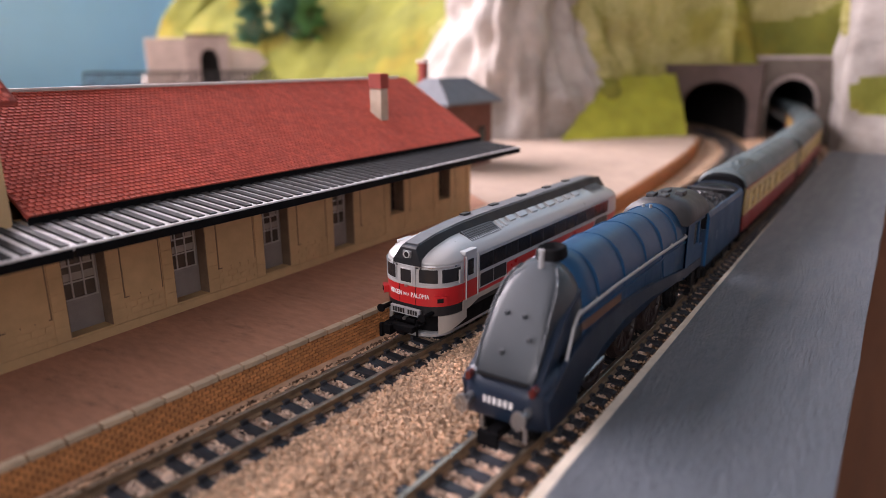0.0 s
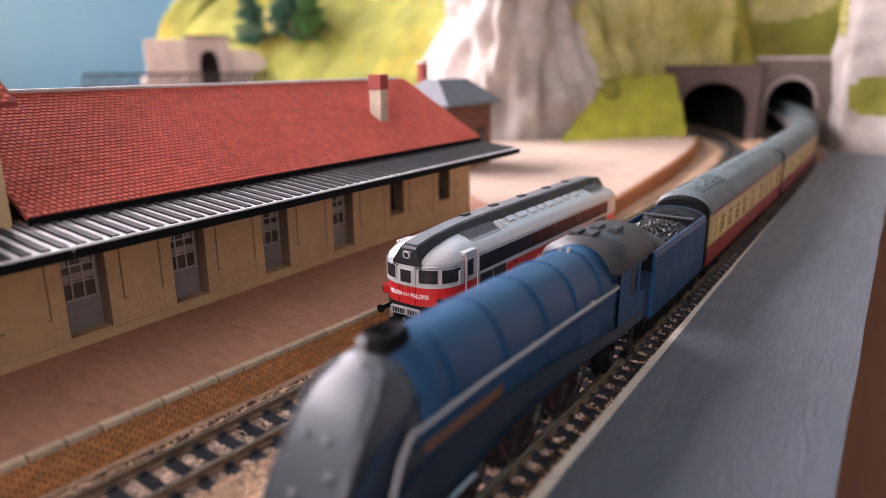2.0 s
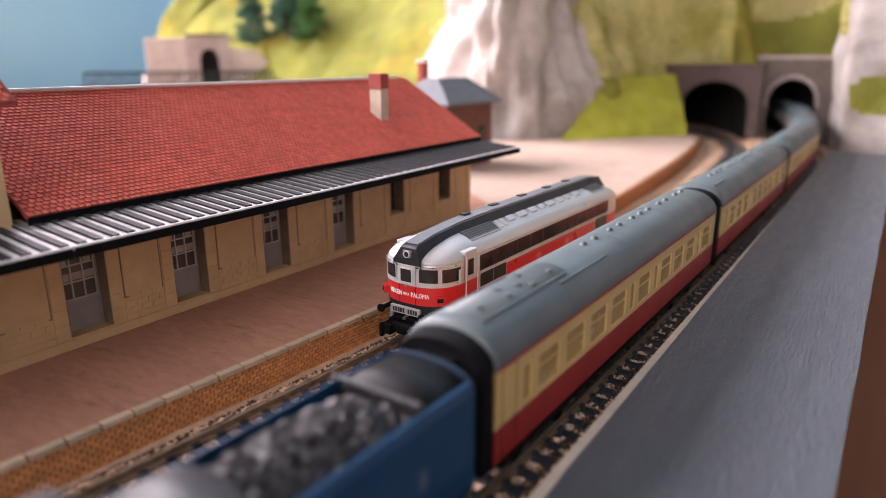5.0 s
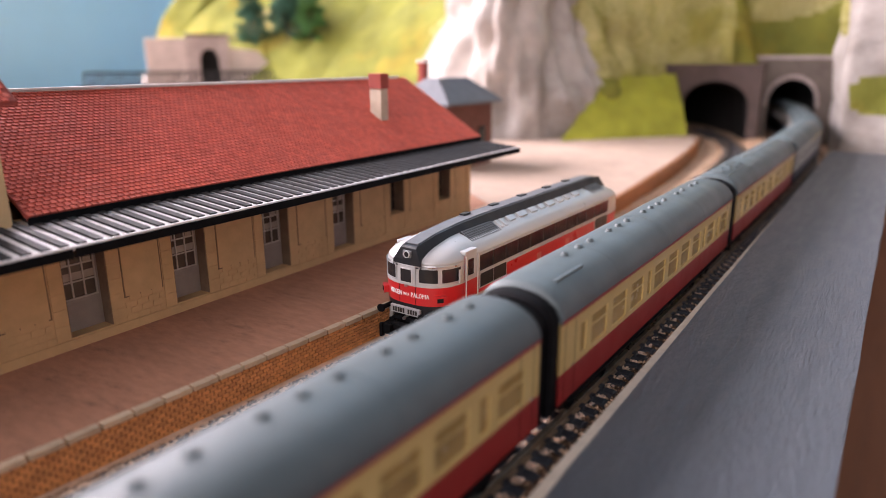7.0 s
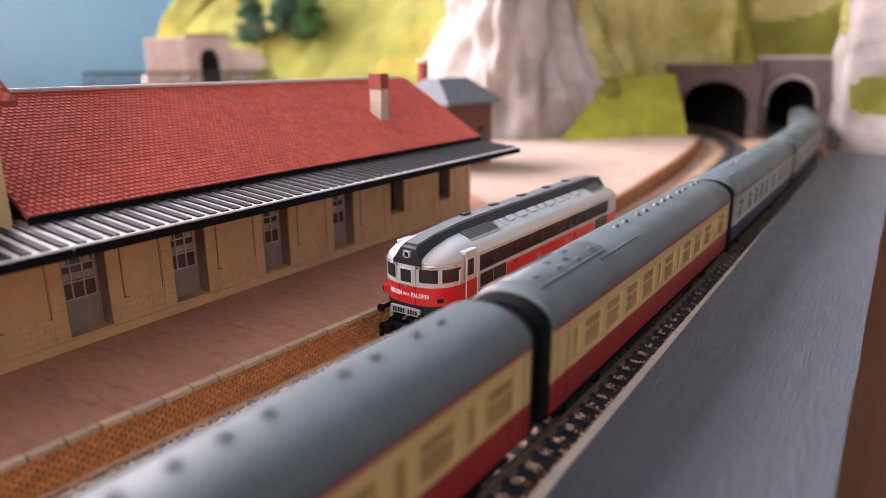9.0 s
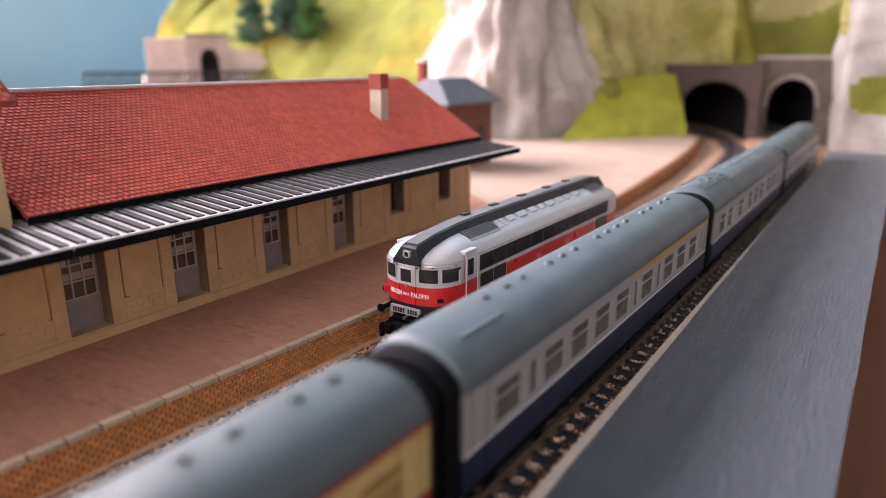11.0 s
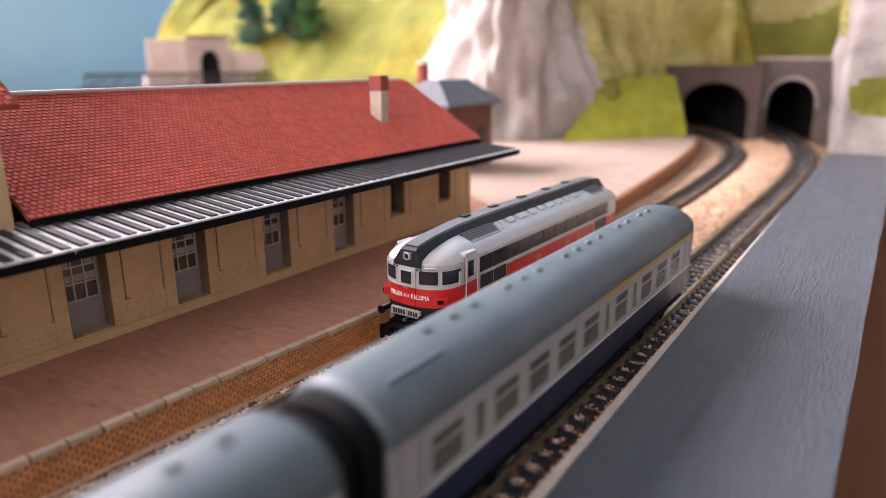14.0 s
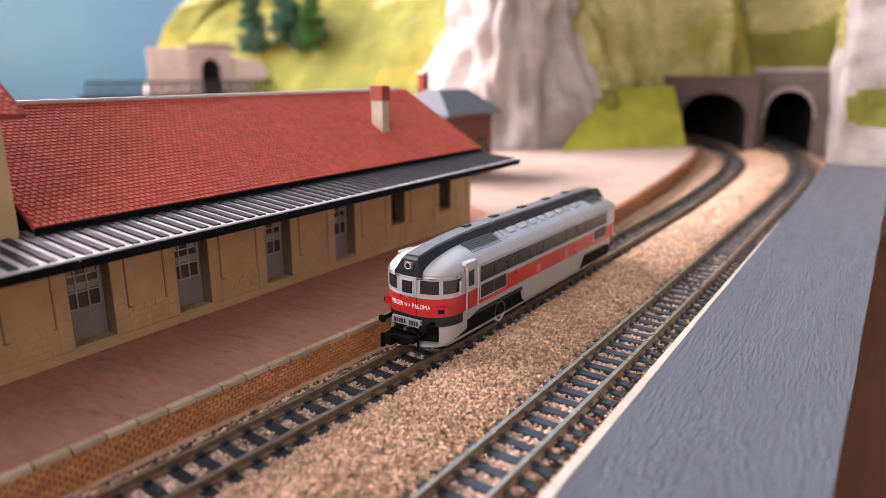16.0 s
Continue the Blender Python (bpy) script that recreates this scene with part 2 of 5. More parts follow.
def prism(bm, outline, axis, a, b):
    """Extrude a flat outline (pairs) along an axis from a to b."""
    put = {"x": lambda u, v, w: (w, u, v), "y": lambda u, v, w: (u, w, v), "z": lambda u, v, w: (u, v, w)}[axis]
    return loft([[put(u, v, w) for u, v in outline] for w in (a, b)], bm)


def letters(name, text, size, parent, material, m, label="", depth=0.04, width=None):
    """Raised writing as a mesh, centred on m, read along its x."""
    cu = bpy.data.curves.new(name, "FONT")
    cu.body, cu.size, cu.align_x, cu.align_y, cu.extrude, cu.resolution_u = text, size, "CENTER", "CENTER", depth, 2
    ob = bpy.data.objects.new(name, cu)
    scene.collection.objects.link(ob)
    bpy.context.view_layer.update()
    me = bpy.data.meshes.new_from_object(ob.evaluated_get(bpy.context.evaluated_depsgraph_get()))
    bpy.data.objects.remove(ob)
    xs = [v.co.x for v in me.vertices]
    k = width / (max(xs) - min(xs)) if width else 1
    me.transform(Matrix.Scale(MM, 4) @ m @ Matrix.Diagonal((k, 1, 1, 1)))
    me.materials.clear()
    me.materials.append(M[material])
    o = new(name, me)
    o.parent = parent
    if label:
        o["label"] = label
    return o


# ---------- track lines ----------


def smooth_line(knots):
    """x over y through (y, x) knots in mm, bending smoothly and running straight on past both ends."""
    ys, xs = [k[0] / 1000 for k in knots], [k[1] / 1000 for k in knots]
    n = len(knots)
    slope = [(xs[min(i + 1, n - 1)] - xs[max(i - 1, 0)]) / (ys[min(i + 1, n - 1)] - ys[max(i - 1, 0)]) for i in range(n)]

    def at(y):
        if y <= ys[0]:
            return xs[0] + slope[0] * (y - ys[0])
        if y >= ys[-1]:
            return xs[-1] + slope[-1] * (y - ys[-1])
        i = max(k for k in range(n - 1) if ys[k] <= y)
        h = ys[i + 1] - ys[i]
        t = (y - ys[i]) / h
        return (2 * t ** 3 - 3 * t * t + 1) * xs[i] + (t ** 3 - 2 * t * t + t) * h * slope[i] + (3 * t * t - 2 * t ** 3) * xs[i + 1] + (t ** 3 - t * t) * h * slope[i + 1]
    return at


# station track, main track and the front edge of the station platform
line_a = smooth_line([(-400, -127.9), (0, -101.3), (57, -97.5), (112, -94.2), (165, -92.2), (220, -91.3), (285, -90.5), (360, -89.8), (438, -91.8), (500, -95.5), (547, -100.5), (600, -113.0), (650, -131.0), (740, -172.0)])
line_b = smooth_line([(-1200, -83.7), (0, -55.3), (85, -53.4), (170, -52.1), (240, -51.4), (310, -50.8), (390, -49.9), (460, -49.6), (515, -51.2), (560, -55.0), (612, -64.0), (690, -80.0), (780, -104.0), (950, -162.0)])
edge_a = smooth_line([(-250, -131.9), (0, -115.6), (60, -111.6), (131, -107.8), (190, -105.9), (250, -105.6), (308, -107.2), (378, -112.2), (460, -119.5), (540, -129.0), (600, -140.0)])


def heading(line, y):
    return math.degrees(math.atan2(-(line(y + 0.001) - line(y - 0.001)), 0.002))


PLAT, GROUND = 0.0045, -0.0034
# ---------- room ----------


def build_room():
    x0, x1, y0, y1, z0, z1 = -1400, 1900, -1800, 1500, -800, 1750
    f = solid("floor", boxes((x0, x1, y0, y1, z0 - 30, z0)), "wood", "brown wooden plank floor of the room", kind="structure")
    solid("ceiling", boxes((x0 - 100, x1 + 100, y0 - 100, y1 + 100, z1, z1 + 60)), "white_wall", "off-white painted room ceiling", kind="structure")
    wy0, wy1, wz0, wz1 = -960, 760, 450, 1270
    solid("wall_west", boxes((x0 - 90, x0, y0, wy0, z0, z1), (x0 - 90, x0, wy1, y1, z0, z1), (x0 - 90, x0, wy0, wy1, z0, wz0), (x0 - 90, x0, wy0, wy1, wz1, z1)),
          "blue_wall", "sky-blue painted wall with a window opening", kind="structure")
    solid("wall_north", boxes((x0 - 90, x1 + 90, y1, y1 + 90, z0, z1)), "blue_wall", "sky-blue painted wall behind the layout", kind="structure")
    solid("wall_east", boxes((x1, x1 + 90, y0, y1, z0, z1)), "white_wall", "off-white painted room wall", kind="structure")
    # opening added for the unseen fill lamp
    sx0, sx1, sz0, sz1 = -300, 900, 300, 1300
    solid("wall_south", boxes((x0 - 90, sx0, y0 - 90, y0, z0, z1), (sx1, x1 + 90, y0 - 90, y0, z0, z1), (sx0, sx1, y0 - 90, y0, z0, sz0), (sx0, sx1, y0 - 90, y0, sz1, z1)),
          "white_wall", "off-white painted room wall with an added, unseen window opening", kind="structure")


def build_base():
    """The layout's baseboard and its sandy ground."""
    base = thing("baseboard", "brown wooden baseboard carrying the layout", "table", kind="structure")
    part("top", boxes((-1250, -4, -1250, 1200, -60, -8), (-4, 560, 535, 1200, -60, -8)), "board", base)
    part("table_top", boxes((-4, 560, -1250, 535, -60, -40)), "table", base)
    for x, y in ((-1200, -1200), (-1200, 1150), (-60, -1200), (-60, 1150), (500, 1150), (500, 560)):
        part("leg", boxes((x - 35, x + 35, y - 35, y + 35, -800, -60)), "board", base)
    bm = bmesh.new()
    nx, ny = 60, 150
    vs = []
    for j in range(ny + 1):
        y = -0.6 + 1.55 * j / ny
        row = []
        for i in range(nx + 1):
            u = i / nx
            x = line_a(y) - 0.02 + u * (line_b(y) + 0.0175 - line_a(y) + 0.02)
            z = ground_z(x, y) + 0.0006 * noise.noise((x * 120, y * 90, 0))
            row.append(bm.verts.new((x * 1000, y * 1000, z * 1000)))
        vs.append(row)
    for j in range(ny):
        for i in range(nx):
            bm.faces.new((vs[j][i], vs[j][i + 1], vs[j + 1][i + 1], vs[j + 1][i]))
    ground = solid("ground", bm, "sand", "sandy beige ballast bed around the tracks", kind="structure", smooth=True)
    solid("ground_sheet", boxes((-1250, -4, -1250, 1200, -8, -6)), "sand", "sandy sheet over the baseboard", kind="structure")
    return ground


def ground_z(x, y):
    d = abs(x - (line_a(y) + line_b(y)) / 2)
    lump = 0.0007 * noise.noise((x * 140, y * 60, 2)) + 0.0005 * noise.noise((x * 330, y * 200, 7))
    return GROUND + 0.0029 * max(0, 1 - (d / 0.0138) ** 2) + lump * max(0, 1 - d / 0.017)


def build_track(name, line, y0, y1, label):
    t = thing(name, label, "railway track", kind="structure")
    prof = [(-0.9, -2.0), (0.9, -2.0), (0.9, -1.7), (0.28, -1.45), (0.28, -0.6), (0.5, -0.45), (0.5, -0.05), (0.4, 0), (-0.4, 0), (-0.5, -0.05), (-0.5, -0.45), (-0.28, -0.6), (-0.28, -1.45), (-0.9, -1.7)]
    n = int((y1 - y0) / 0.02)
    for s in (-1, 1):
        rings = []
        for k in range(n + 1):
            y = y0 + (y1 - y0) * k / n
            a = radians(heading(line, y))
            c = Vector((line(y), y)) * 1000
            rings.append([(c.x + (s * 5.0 + u) * math.cos(a), c.y + (s * 5.0 + u) * math.sin(a), v) for u, v in prof])
        rail = part("rail", loft(rings), "rail_side", t, "tarnished brown metal rail with a bright top")
        rail.data.materials.append(M["rail"])
        for p in rail.data.polygons:
            if p.normal.z > 0.5 and p.center.z > -0.0003:
                p.material_index = 1
    # sleeper with its moulded chairs
    bm = boxes((-8.6, 8.6, -1.15, 1.15, -3.6, -2.05), bevel=0.18)
    for s in (-1, 1):
        for d in (-1.0, 1.0):
            box(bm, s * 5 + d - 0.45, s * 5 + d + 0.45, -0.75, 0.75, -2.1, -1.25)
        box(bm, s * 8.6 - 0.6, s * 8.6 + 0.6, -1.3, 1.3, -3.6, -2.3)
    me = mesh_of("sleeper", bm, "sleeper")
    y, k = y0 + 0.002, 0
    rg = random.Random(4)
    while y < y1:
        ob = new("sleeper", me)
        ob.parent = t
        ob.matrix_basis = pose(line(y), y, rg.uniform(-0.0001, 0.0001), 0, 0, heading(line, y) + rg.uniform(-0.8, 0.8))
        y += 0.0053
    return t


def grain_mesh(name, pts, sizes, material, parent=None, label="", seed=1, flat=0.8):
    """Very many small angular stones in one mesh."""
    rng = np.random.default_rng(seed)
    base = np.array([(1, 0, 0), (-1, 0, 0), (0, 1, 0), (0, -1, 0), (0, 0, 1), (0, 0, -1)], float)
    tri = np.array([(0, 2, 4), (2, 1, 4), (1, 3, 4), (3, 0, 4), (2, 0, 5), (1, 2, 5), (3, 1, 5), (0, 3, 5)])
    pts, sizes = np.asarray(pts, float), np.asarray(sizes, float)
    n = len(pts)
    v = base[None] * (1 + rng.uniform(-0.35, 0.35, (n, 6, 1)))
    a, b = rng.uniform(0, 6.28, n), rng.uniform(-0.9, 0.9, n)
    ca, sa, cb, sb = np.cos(a), np.sin(a), np.cos(b), np.sin(b)
    x, y, z = v[..., 0], v[..., 1], v[..., 2]
    y, z = y * cb[:, None] - z * sb[:, None], y * sb[:, None] + z * cb[:, None]
    x, y = x * ca[:, None] - y * sa[:, None], x * sa[:, None] + y * ca[:, None]
    v = np.stack([x, y, z * flat], -1) * sizes[:, None, None] + pts[:, None, :]
    f = tri[None] + (np.arange(n) * 6)[:, None, None]
    me = bpy.data.meshes.new(name)
    me.from_pydata(v.reshape(-1, 3).tolist(), [], f.reshape(-1, 3).tolist())
    me.materials.append(M[material])
    ob = new(name, me)
    tagged(ob, label, "", "", "stuff")
    if parent:
        ob.parent = parent
    return ob


def build_ballast():
    rg = random.Random(11)
    pts, sz, pts2, sz2, pts3, sz3 = [], [], [], [], [], []
    for _ in range(150000):
        y = 0.03 + 0.62 * rg.random() ** 1.9
        u = rg.random()
        x = line_a(y) - 0.0115 + u * (line_b(y) + 0.0145 - line_a(y) + 0.0115)
        da, db = abs(x - line_a(y)), abs(x - line_b(y))
        in_track = da < 0.0075 or db < 0.0075
        if in_track:
            if rg.random() < 0.25:
                continue
            pts2.append((x, y, GROUND + rg.uniform(0.0, 0.0009)))
            sz2.append(rg.uniform(0.0003, 0.0006))
        # brown bed beside the main track; at the brick foot dark grains paint shade
        elif x > line_b(y) + 0.0074 and rg.random() < 0.85 or x < line_a(y) - 0.0105:
            pts3.append((x, y, GROUND + rg.uniform(0.0, 0.0007)))
            sz3.append(rg.uniform(0.0003, 0.0006))
        else:
            pts.append((x, y, ground_z(x, y) + rg.uniform(0.0, 0.0009)))
            sz.append(rg.uniform(0.00030, 0.00066) * (1.3 if y > 0.3 else 1))
    grain_mesh("ballast_grains", pts, sz, "ballast", label="loose sandy beige ballast grains between the tracks")
    grain_mesh("track_ballast_grains", pts2, sz2, "ballast_track", label="paler ballast grains between the sleepers", seed=2)
    grain_mesh("trackside_dirt", pts3, sz3, "dirt_shade", label="dark brown grains by the grey platform, and painted shade along the kerb foot", seed=5)


# ---------- platforms ----------


def build_platform_left():
    bm = bmesh.new()
    ys = [-0.25 + 0.01 * k for k in range(85)]
    outline = [((edge_a(y) - 0.0009) * 1000, y * 1000) for y in ys] + [(-146, 604), (-190, 640), (-700, 640), (-700, -250)]
    prism(bm, outline, "z", -6, PLAT * 1000)
    solid("platform_station", bm, "cardstock", "reddish brown card station platform and yard", kind="structure")
    # thin pale sheet that paints in the brighter light beyond the station's shadow
    bm = bmesh.new()
    prism(bm, [((edge_a(y) - 0.0016) * 1000, y * 1000) for y in ys if y > 0.247] + [(-147, 603), (-191, 638), (-690, 638), (-690, 330), (-236, 330), (-150.5, 262), (-149.5, 246.5)], "z", PLAT * 1000, PLAT * 1000 + 0.25)
    solid("yard_ground", bm, "yard", "pale pinkish sheet painting in window light on the yard beyond the station", kind="structure")
    face = thing("platform_wall", "ochre brick platform face with a pale stone kerb", "platform edge", kind="structure")
    bm = bmesh.new()
    prism(bm, [((edge_a(y) - 0.0008) * 1000, y * 1000) for y in ys] + [((edge_a(y) - 0.00025) * 1000, y * 1000) for y in reversed(ys)], "z", -6, PLAT * 1000 - 1.0)
    part("backing", bm, "mortar", face)
    verts, faces = [], []
    for c in range(8):
        z0 = -3.4 + c * 0.86
        yy = -20 + (0.9 if c % 2 else 0)
        while yy < 250:
            k = len(verts)
            verts += [(edge_a(b / 1000) * 1000 + a, b, z) for a in (-0.3, 0.0) for b in (yy, yy + 1.5) for z in (z0, z0 + 0.66)]
            faces += [(k, k + 1, k + 3, k + 2), (k + 4, k + 6, k + 7, k + 5), (k, k + 4, k + 5, k + 1), (k + 2, k + 3, k + 7, k + 6), (k + 1, k + 5, k + 7, k + 3), (k, k + 2, k + 6, k + 4)]
            yy += 1.8
    me = bpy.data.meshes.new("bricks")
    me.from_pydata([(a * MM, b * MM, c * MM) for a, b, c in verts], [], faces)
    me.materials.append(M["brick"])
    ob = new("bricks", me)
    ob.parent = face
    tagged(ob, kind="stuff")
    rg = random.Random(3)
    me = mesh_of("kerb_stone", boxes((-1.5, 0.35, -2.84, 2.84, PLAT * 1000 - 0.95, PLAT * 1000 + 0.18), bevel=0.15), "kerb")
    for k in range(-24, 40):
        y = k * 0.0061 + 0.0507 % 0.0061 + 0.003
        s = new("kerb_stone", me)
        s.parent = face
        s.matrix_basis = pose(edge_a(y) + rg.uniform(-0.00006, 0.00006), y, rg.uniform(-0.00006, 0.00006), 0, 0, heading(edge_a, y) + rg.uniform(-0.4, 0.4))
    # plain stained wooden edge further along
    bm = bmesh.new()
    far = [y for y in ys if y > 0.24]
    prism(bm, [((edge_a(y) - 0.0006) * 1000, y * 1000) for y in far] + [((edge_a(y) + 0.0005) * 1000, y * 1000) for y in reversed(far)], "z", -6, PLAT * 1000 + 0.1)
    part("wooden_edge", bm, "edge_wood", face, "orange-brown stained wooden edge")


def build_platform_right():
    t = thing("platform_grey", "grey brush-painted wooden platform with a cream edge", "platform", kind="structure")
    rg = random.Random(8)
    ys = [-0.4 + 0.01 * k for k in range(95)]
    left = [(-35.5 - 4.5 * y + 0.25 * noise.noise((y * 60, 3, 0)), y * 1000) for y in ys]
    right = [(-0.9 + 2.1 * y - 14 * max(0, y - 0.4) + 0.35 * noise.noise((y * 35, 9, 0)), y * 1000) for y in reversed(ys)]
    bm = bmesh.new()
    prism(bm, left + right, "z", -8, 6.0)
    part("deck", bm, "grey_paint", t)
    bm = bmesh.new()
    strip = [(-38.2 + 3.4 * y, y * 1000) for y in ys] + [(x - 0.05, y) for x, y in reversed(left)]
    prism(bm, strip, "z", -8, 5.85)
    part("edge_strip", bm, "cream_edge", t, "cream card edging strip")
    grit, size = [], []
    for _ in range(900):
        y = 0.05 + 0.4 * rg.random() ** 1.5
        grit.append((rg.uniform(-0.0345, -0.002), y, 0.006))
        size.append(rg.uniform(0.00008, 0.00026) * (1.6 if rg.random() < 0.06 else 1))
    grain_mesh("deck_grit", grit, size, "grey_paint", t, "painted-over grit on the deck", seed=17)




# ---------- station ----------
WX, WY1, ZB = -149.4, 243.5, 4.5      # front wall plane, far end, base
RIDGE_X, RIDGE_Z, EAVE_X, EAVE_Z = -184.9, 60.4, -145.7, 37.0
OPENINGS = [(-12.0, 0), (15.0, 0), (44.0, 0), (71.8, 0), (99.2, 0), (129.0, 0), (158.5, 0), (188.5, 1), (219.5, 1)]


def slope_roof(parent, y0, y1, ex, ez, rx, rz, thick=1.0, tile=(1.5, 1.3), label=""):
    """One pitched roof: sheet, fascia and a joined skin of overlapping tiles on the slope towards +x."""
    d = math.hypot(rx - ex, rz - ez)
    ux, uz = (rx - ex) / d, (rz - ez) / d
    nx, nz = uz, -ux
    if nz < 0:
        nx, nz = -nx, -nz
    sheet = part("roof_sheet", prism(None, [(ex, ez), (rx, rz), (2 * rx - ex, ez), (2 * rx - ex, ez - thick), (rx, rz - thick), (ex, ez - thick)], "y", y0, y1), "roof", parent, label)
    verts, faces = [], []
    rows, w = int(d / tile[1]), tile[0]
    for r in range(rows):
        a = r * d / rows
        n = int((y1 - y0) / w)
        for k in range(n):
            y = y0 + (k + (0.5 if r % 2 else 0)) * w
            ya, yb = max(y0, y + 0.2), min(y1, y + w - 0.2)
            if yb - ya < 0.4:
                continue
            i = len(verts)
            for (s, h) in ((a - 0.15, 0.34), (a + d / rows + 0.1, 0.05)):
                for yy in (ya, yb):
                    verts.append((ex + ux * s + nx * h, yy, ez + uz * s + nz * h))
            for yy in (ya, yb):
                verts.append((ex + ux * (a - 0.15) + nx * -0.05, yy, ez + uz * (a - 0.15) + nz * -0.05))
            faces += [(i, i + 1, i + 3, i + 2), (i + 4, i + 5, i + 1, i), (i + 4, i, i + 2), (i + 5, i + 3, i + 1)]
    me = bpy.data.meshes.new("roof_tiles")
    me.from_pydata([(a * MM, b * MM, c * MM) for a, b, c in verts], [], faces)
    me.materials.append(M["tile"])
    ob = new("roof_tiles", me)
    ob.parent = sheet
    tagged(ob, kind="stuff")
    return sheet


def build_station():
    st = thing("station_building", "long cream station building with a red tiled roof", "building")
    st.location = (0, 0, 0)
    y0, y1 = -60.0, WY1
    zt = 35.2
    # front wall in upright strips between openings, sills and heads
    cuts = []
    for y, kind in OPENINGS:
        cuts.append((y, y + (10.2 if kind == 0 else 8.4), ZB + (2.6 if kind == 0 else 9.0), 31.0))
    bm = bmesh.new()
    last = y0
    for a, b, lo, hi in cuts:
        box(bm, WX - 4.2, WX, last, a, ZB, zt)
        box(bm, WX - 4.2, WX, a, b, ZB, lo)
        box(bm, WX - 4.2, WX, a, b, hi, zt)
        last = b
    box(bm, WX - 4.2, WX, last, y1, ZB, zt)
    wall = part("front_wall", bm, "wall", st)
    depth = 71
    bm = boxes((WX - depth, WX - 4.2, y1 - 2.2, y1, ZB, zt), (WX - depth, WX - depth + 2, y0, y1 - 2.2, ZB, zt))
    g = [(WX - depth, zt), (WX, zt), (RIDGE_X, RIDGE_Z - 1.6)]
    prism(bm, g, "y", y1 - 2.2, y1)
    part("end_wall", bm, "wall", st)
    part("floor_slab", boxes((WX - depth + 2, WX - 4.2, y0, y1 - 2.2, ZB + 0.05, ZB + 2.5)), "reveal", st)
    part("partition", boxes((WX - 26, WX - 25, y0, y1 - 2.2, ZB + 2.5, zt)), "wall_dark", st)
    # plinth, framed panels, quoins
    part("plinth", boxes(*[(WX, WX + 0.35, a, b, ZB, ZB + 2.2) for a, b in [(y0, y1)]]), "wall", st)
    rg = random.Random(5)
    prev = y0
    edges = [(a, b) for a, b, _, _ in cuts] + [(y1, y1)]
    for a, b in edges:
        l, r = prev, a
        # stone jambs beside each opening
        for s, yj in ((1, l), (-1, r)):
            if yj in (y0,):
                continue
            z = ZB + 2.3
            k = 0
            while z < 33.5:
                wq = 3.1
                q = part("quoin", boxes((WX, WX + 0.22, min(yj, yj + s * wq), max(yj, yj + s * wq), z + 0.06, z + 3.65), bevel=0.06), "wall", wall)
                z += 3.75
                k += 1
        # raised panel frame: thin dark joints round a flat field
        if r - l > 12:
            f0, f1, g0, g1 = l + 3.4, r - 3.4, ZB + 8.2, 32.5
            part("panel", boxes((WX, WX + 0.16, f0 + 0.3, f1 - 0.3, g0 + 0.3, g1)), "wall", wall)
            part("panel_joint", boxes((WX, WX + 0.08, f0 - 0.05, f0 + 0.25, g0, g1), (WX, WX + 0.08, f1 - 0.25, f1 + 0.05, g0, g1), (WX, WX + 0.08, f0, f1, g0 - 0.05, g0 + 0.25)), "wall_dark", wall)
            z, row = ZB + 2.35, 0
            while z < ZB + 7.2:
                yy = f0 + (1.2 if row % 2 else 0)
                while yy < f1 - 0.6:
                    e = min(yy + 2.9, f1)
                    part("stone_block", boxes((WX, WX + 0.12, yy + 0.06, e - 0.06, z, z + 1.45)), "wall", wall)
                    yy += 3.0
                row += 1
                z += 1.6
        prev = b
    # doors and windows
    for (a, b, lo, hi), (_, kind) in zip(cuts, OPENINGS):
        d = thing("door" if kind == 0 else "window", "", "")
        d.parent = st
        del_x = WX - 3.5
        if kind == 0:
            d["label"] = "grey panelled door with a glazed upper half"
            part("leaf", boxes((del_x - 0.6, del_x, a, b, lo, lo + 7.4), (del_x - 0.6, del_x, a, a + 0.9, lo + 7.4, hi), (del_x - 0.6, del_x, b - 0.9, b, lo + 7.4, hi)), "door", d)
            part("panel", boxes((del_x, del_x + 0.12, a + 1.2, b - 1.2, lo + 1.0, lo + 6.4), bevel=0.05), "door", d)
            g0 = lo + 7.4
        else:
            d["label"] = "brown framed sash window"
            g0 = lo
            part("frame", boxes((del_x - 0.6, del_x, a, a + 0.6, lo, hi), (del_x - 0.6, del_x, b - 0.6, b, lo, hi), (del_x - 0.6, del_x, a, b, lo, lo + 0.5)), "reveal", d)
            part("sill", boxes((WX - 0.5, WX + 0.7, a - 0.5, b + 0.5, lo - 0.7, lo), bevel=0.1), "wall", d)
        part("pane", boxes((del_x - 0.45, del_x - 0.3, a + 0.6, b - 0.6, g0, hi)), "door_glass" if kind == 0 else "dark_glass", d, "dark glass")
        barm = "white_bar" if kind == 0 else "reveal"
        for k in range(4):
            y = a + 0.9 + (b - a - 1.8) * k / 3
            part("glazing_bar", boxes((del_x - 0.3, del_x + 0.02, y - 0.16, y + 0.16, g0, hi)), barm, d)
        for k in range(5):
            z = g0 + 0.2 + (hi - g0 - 0.4) * k / 4
            part("glazing_bar", boxes((del_x - 0.3, del_x - 0.02, a + 0.7, b - 0.7, z - 0.16, z + 0.16)), barm, d)
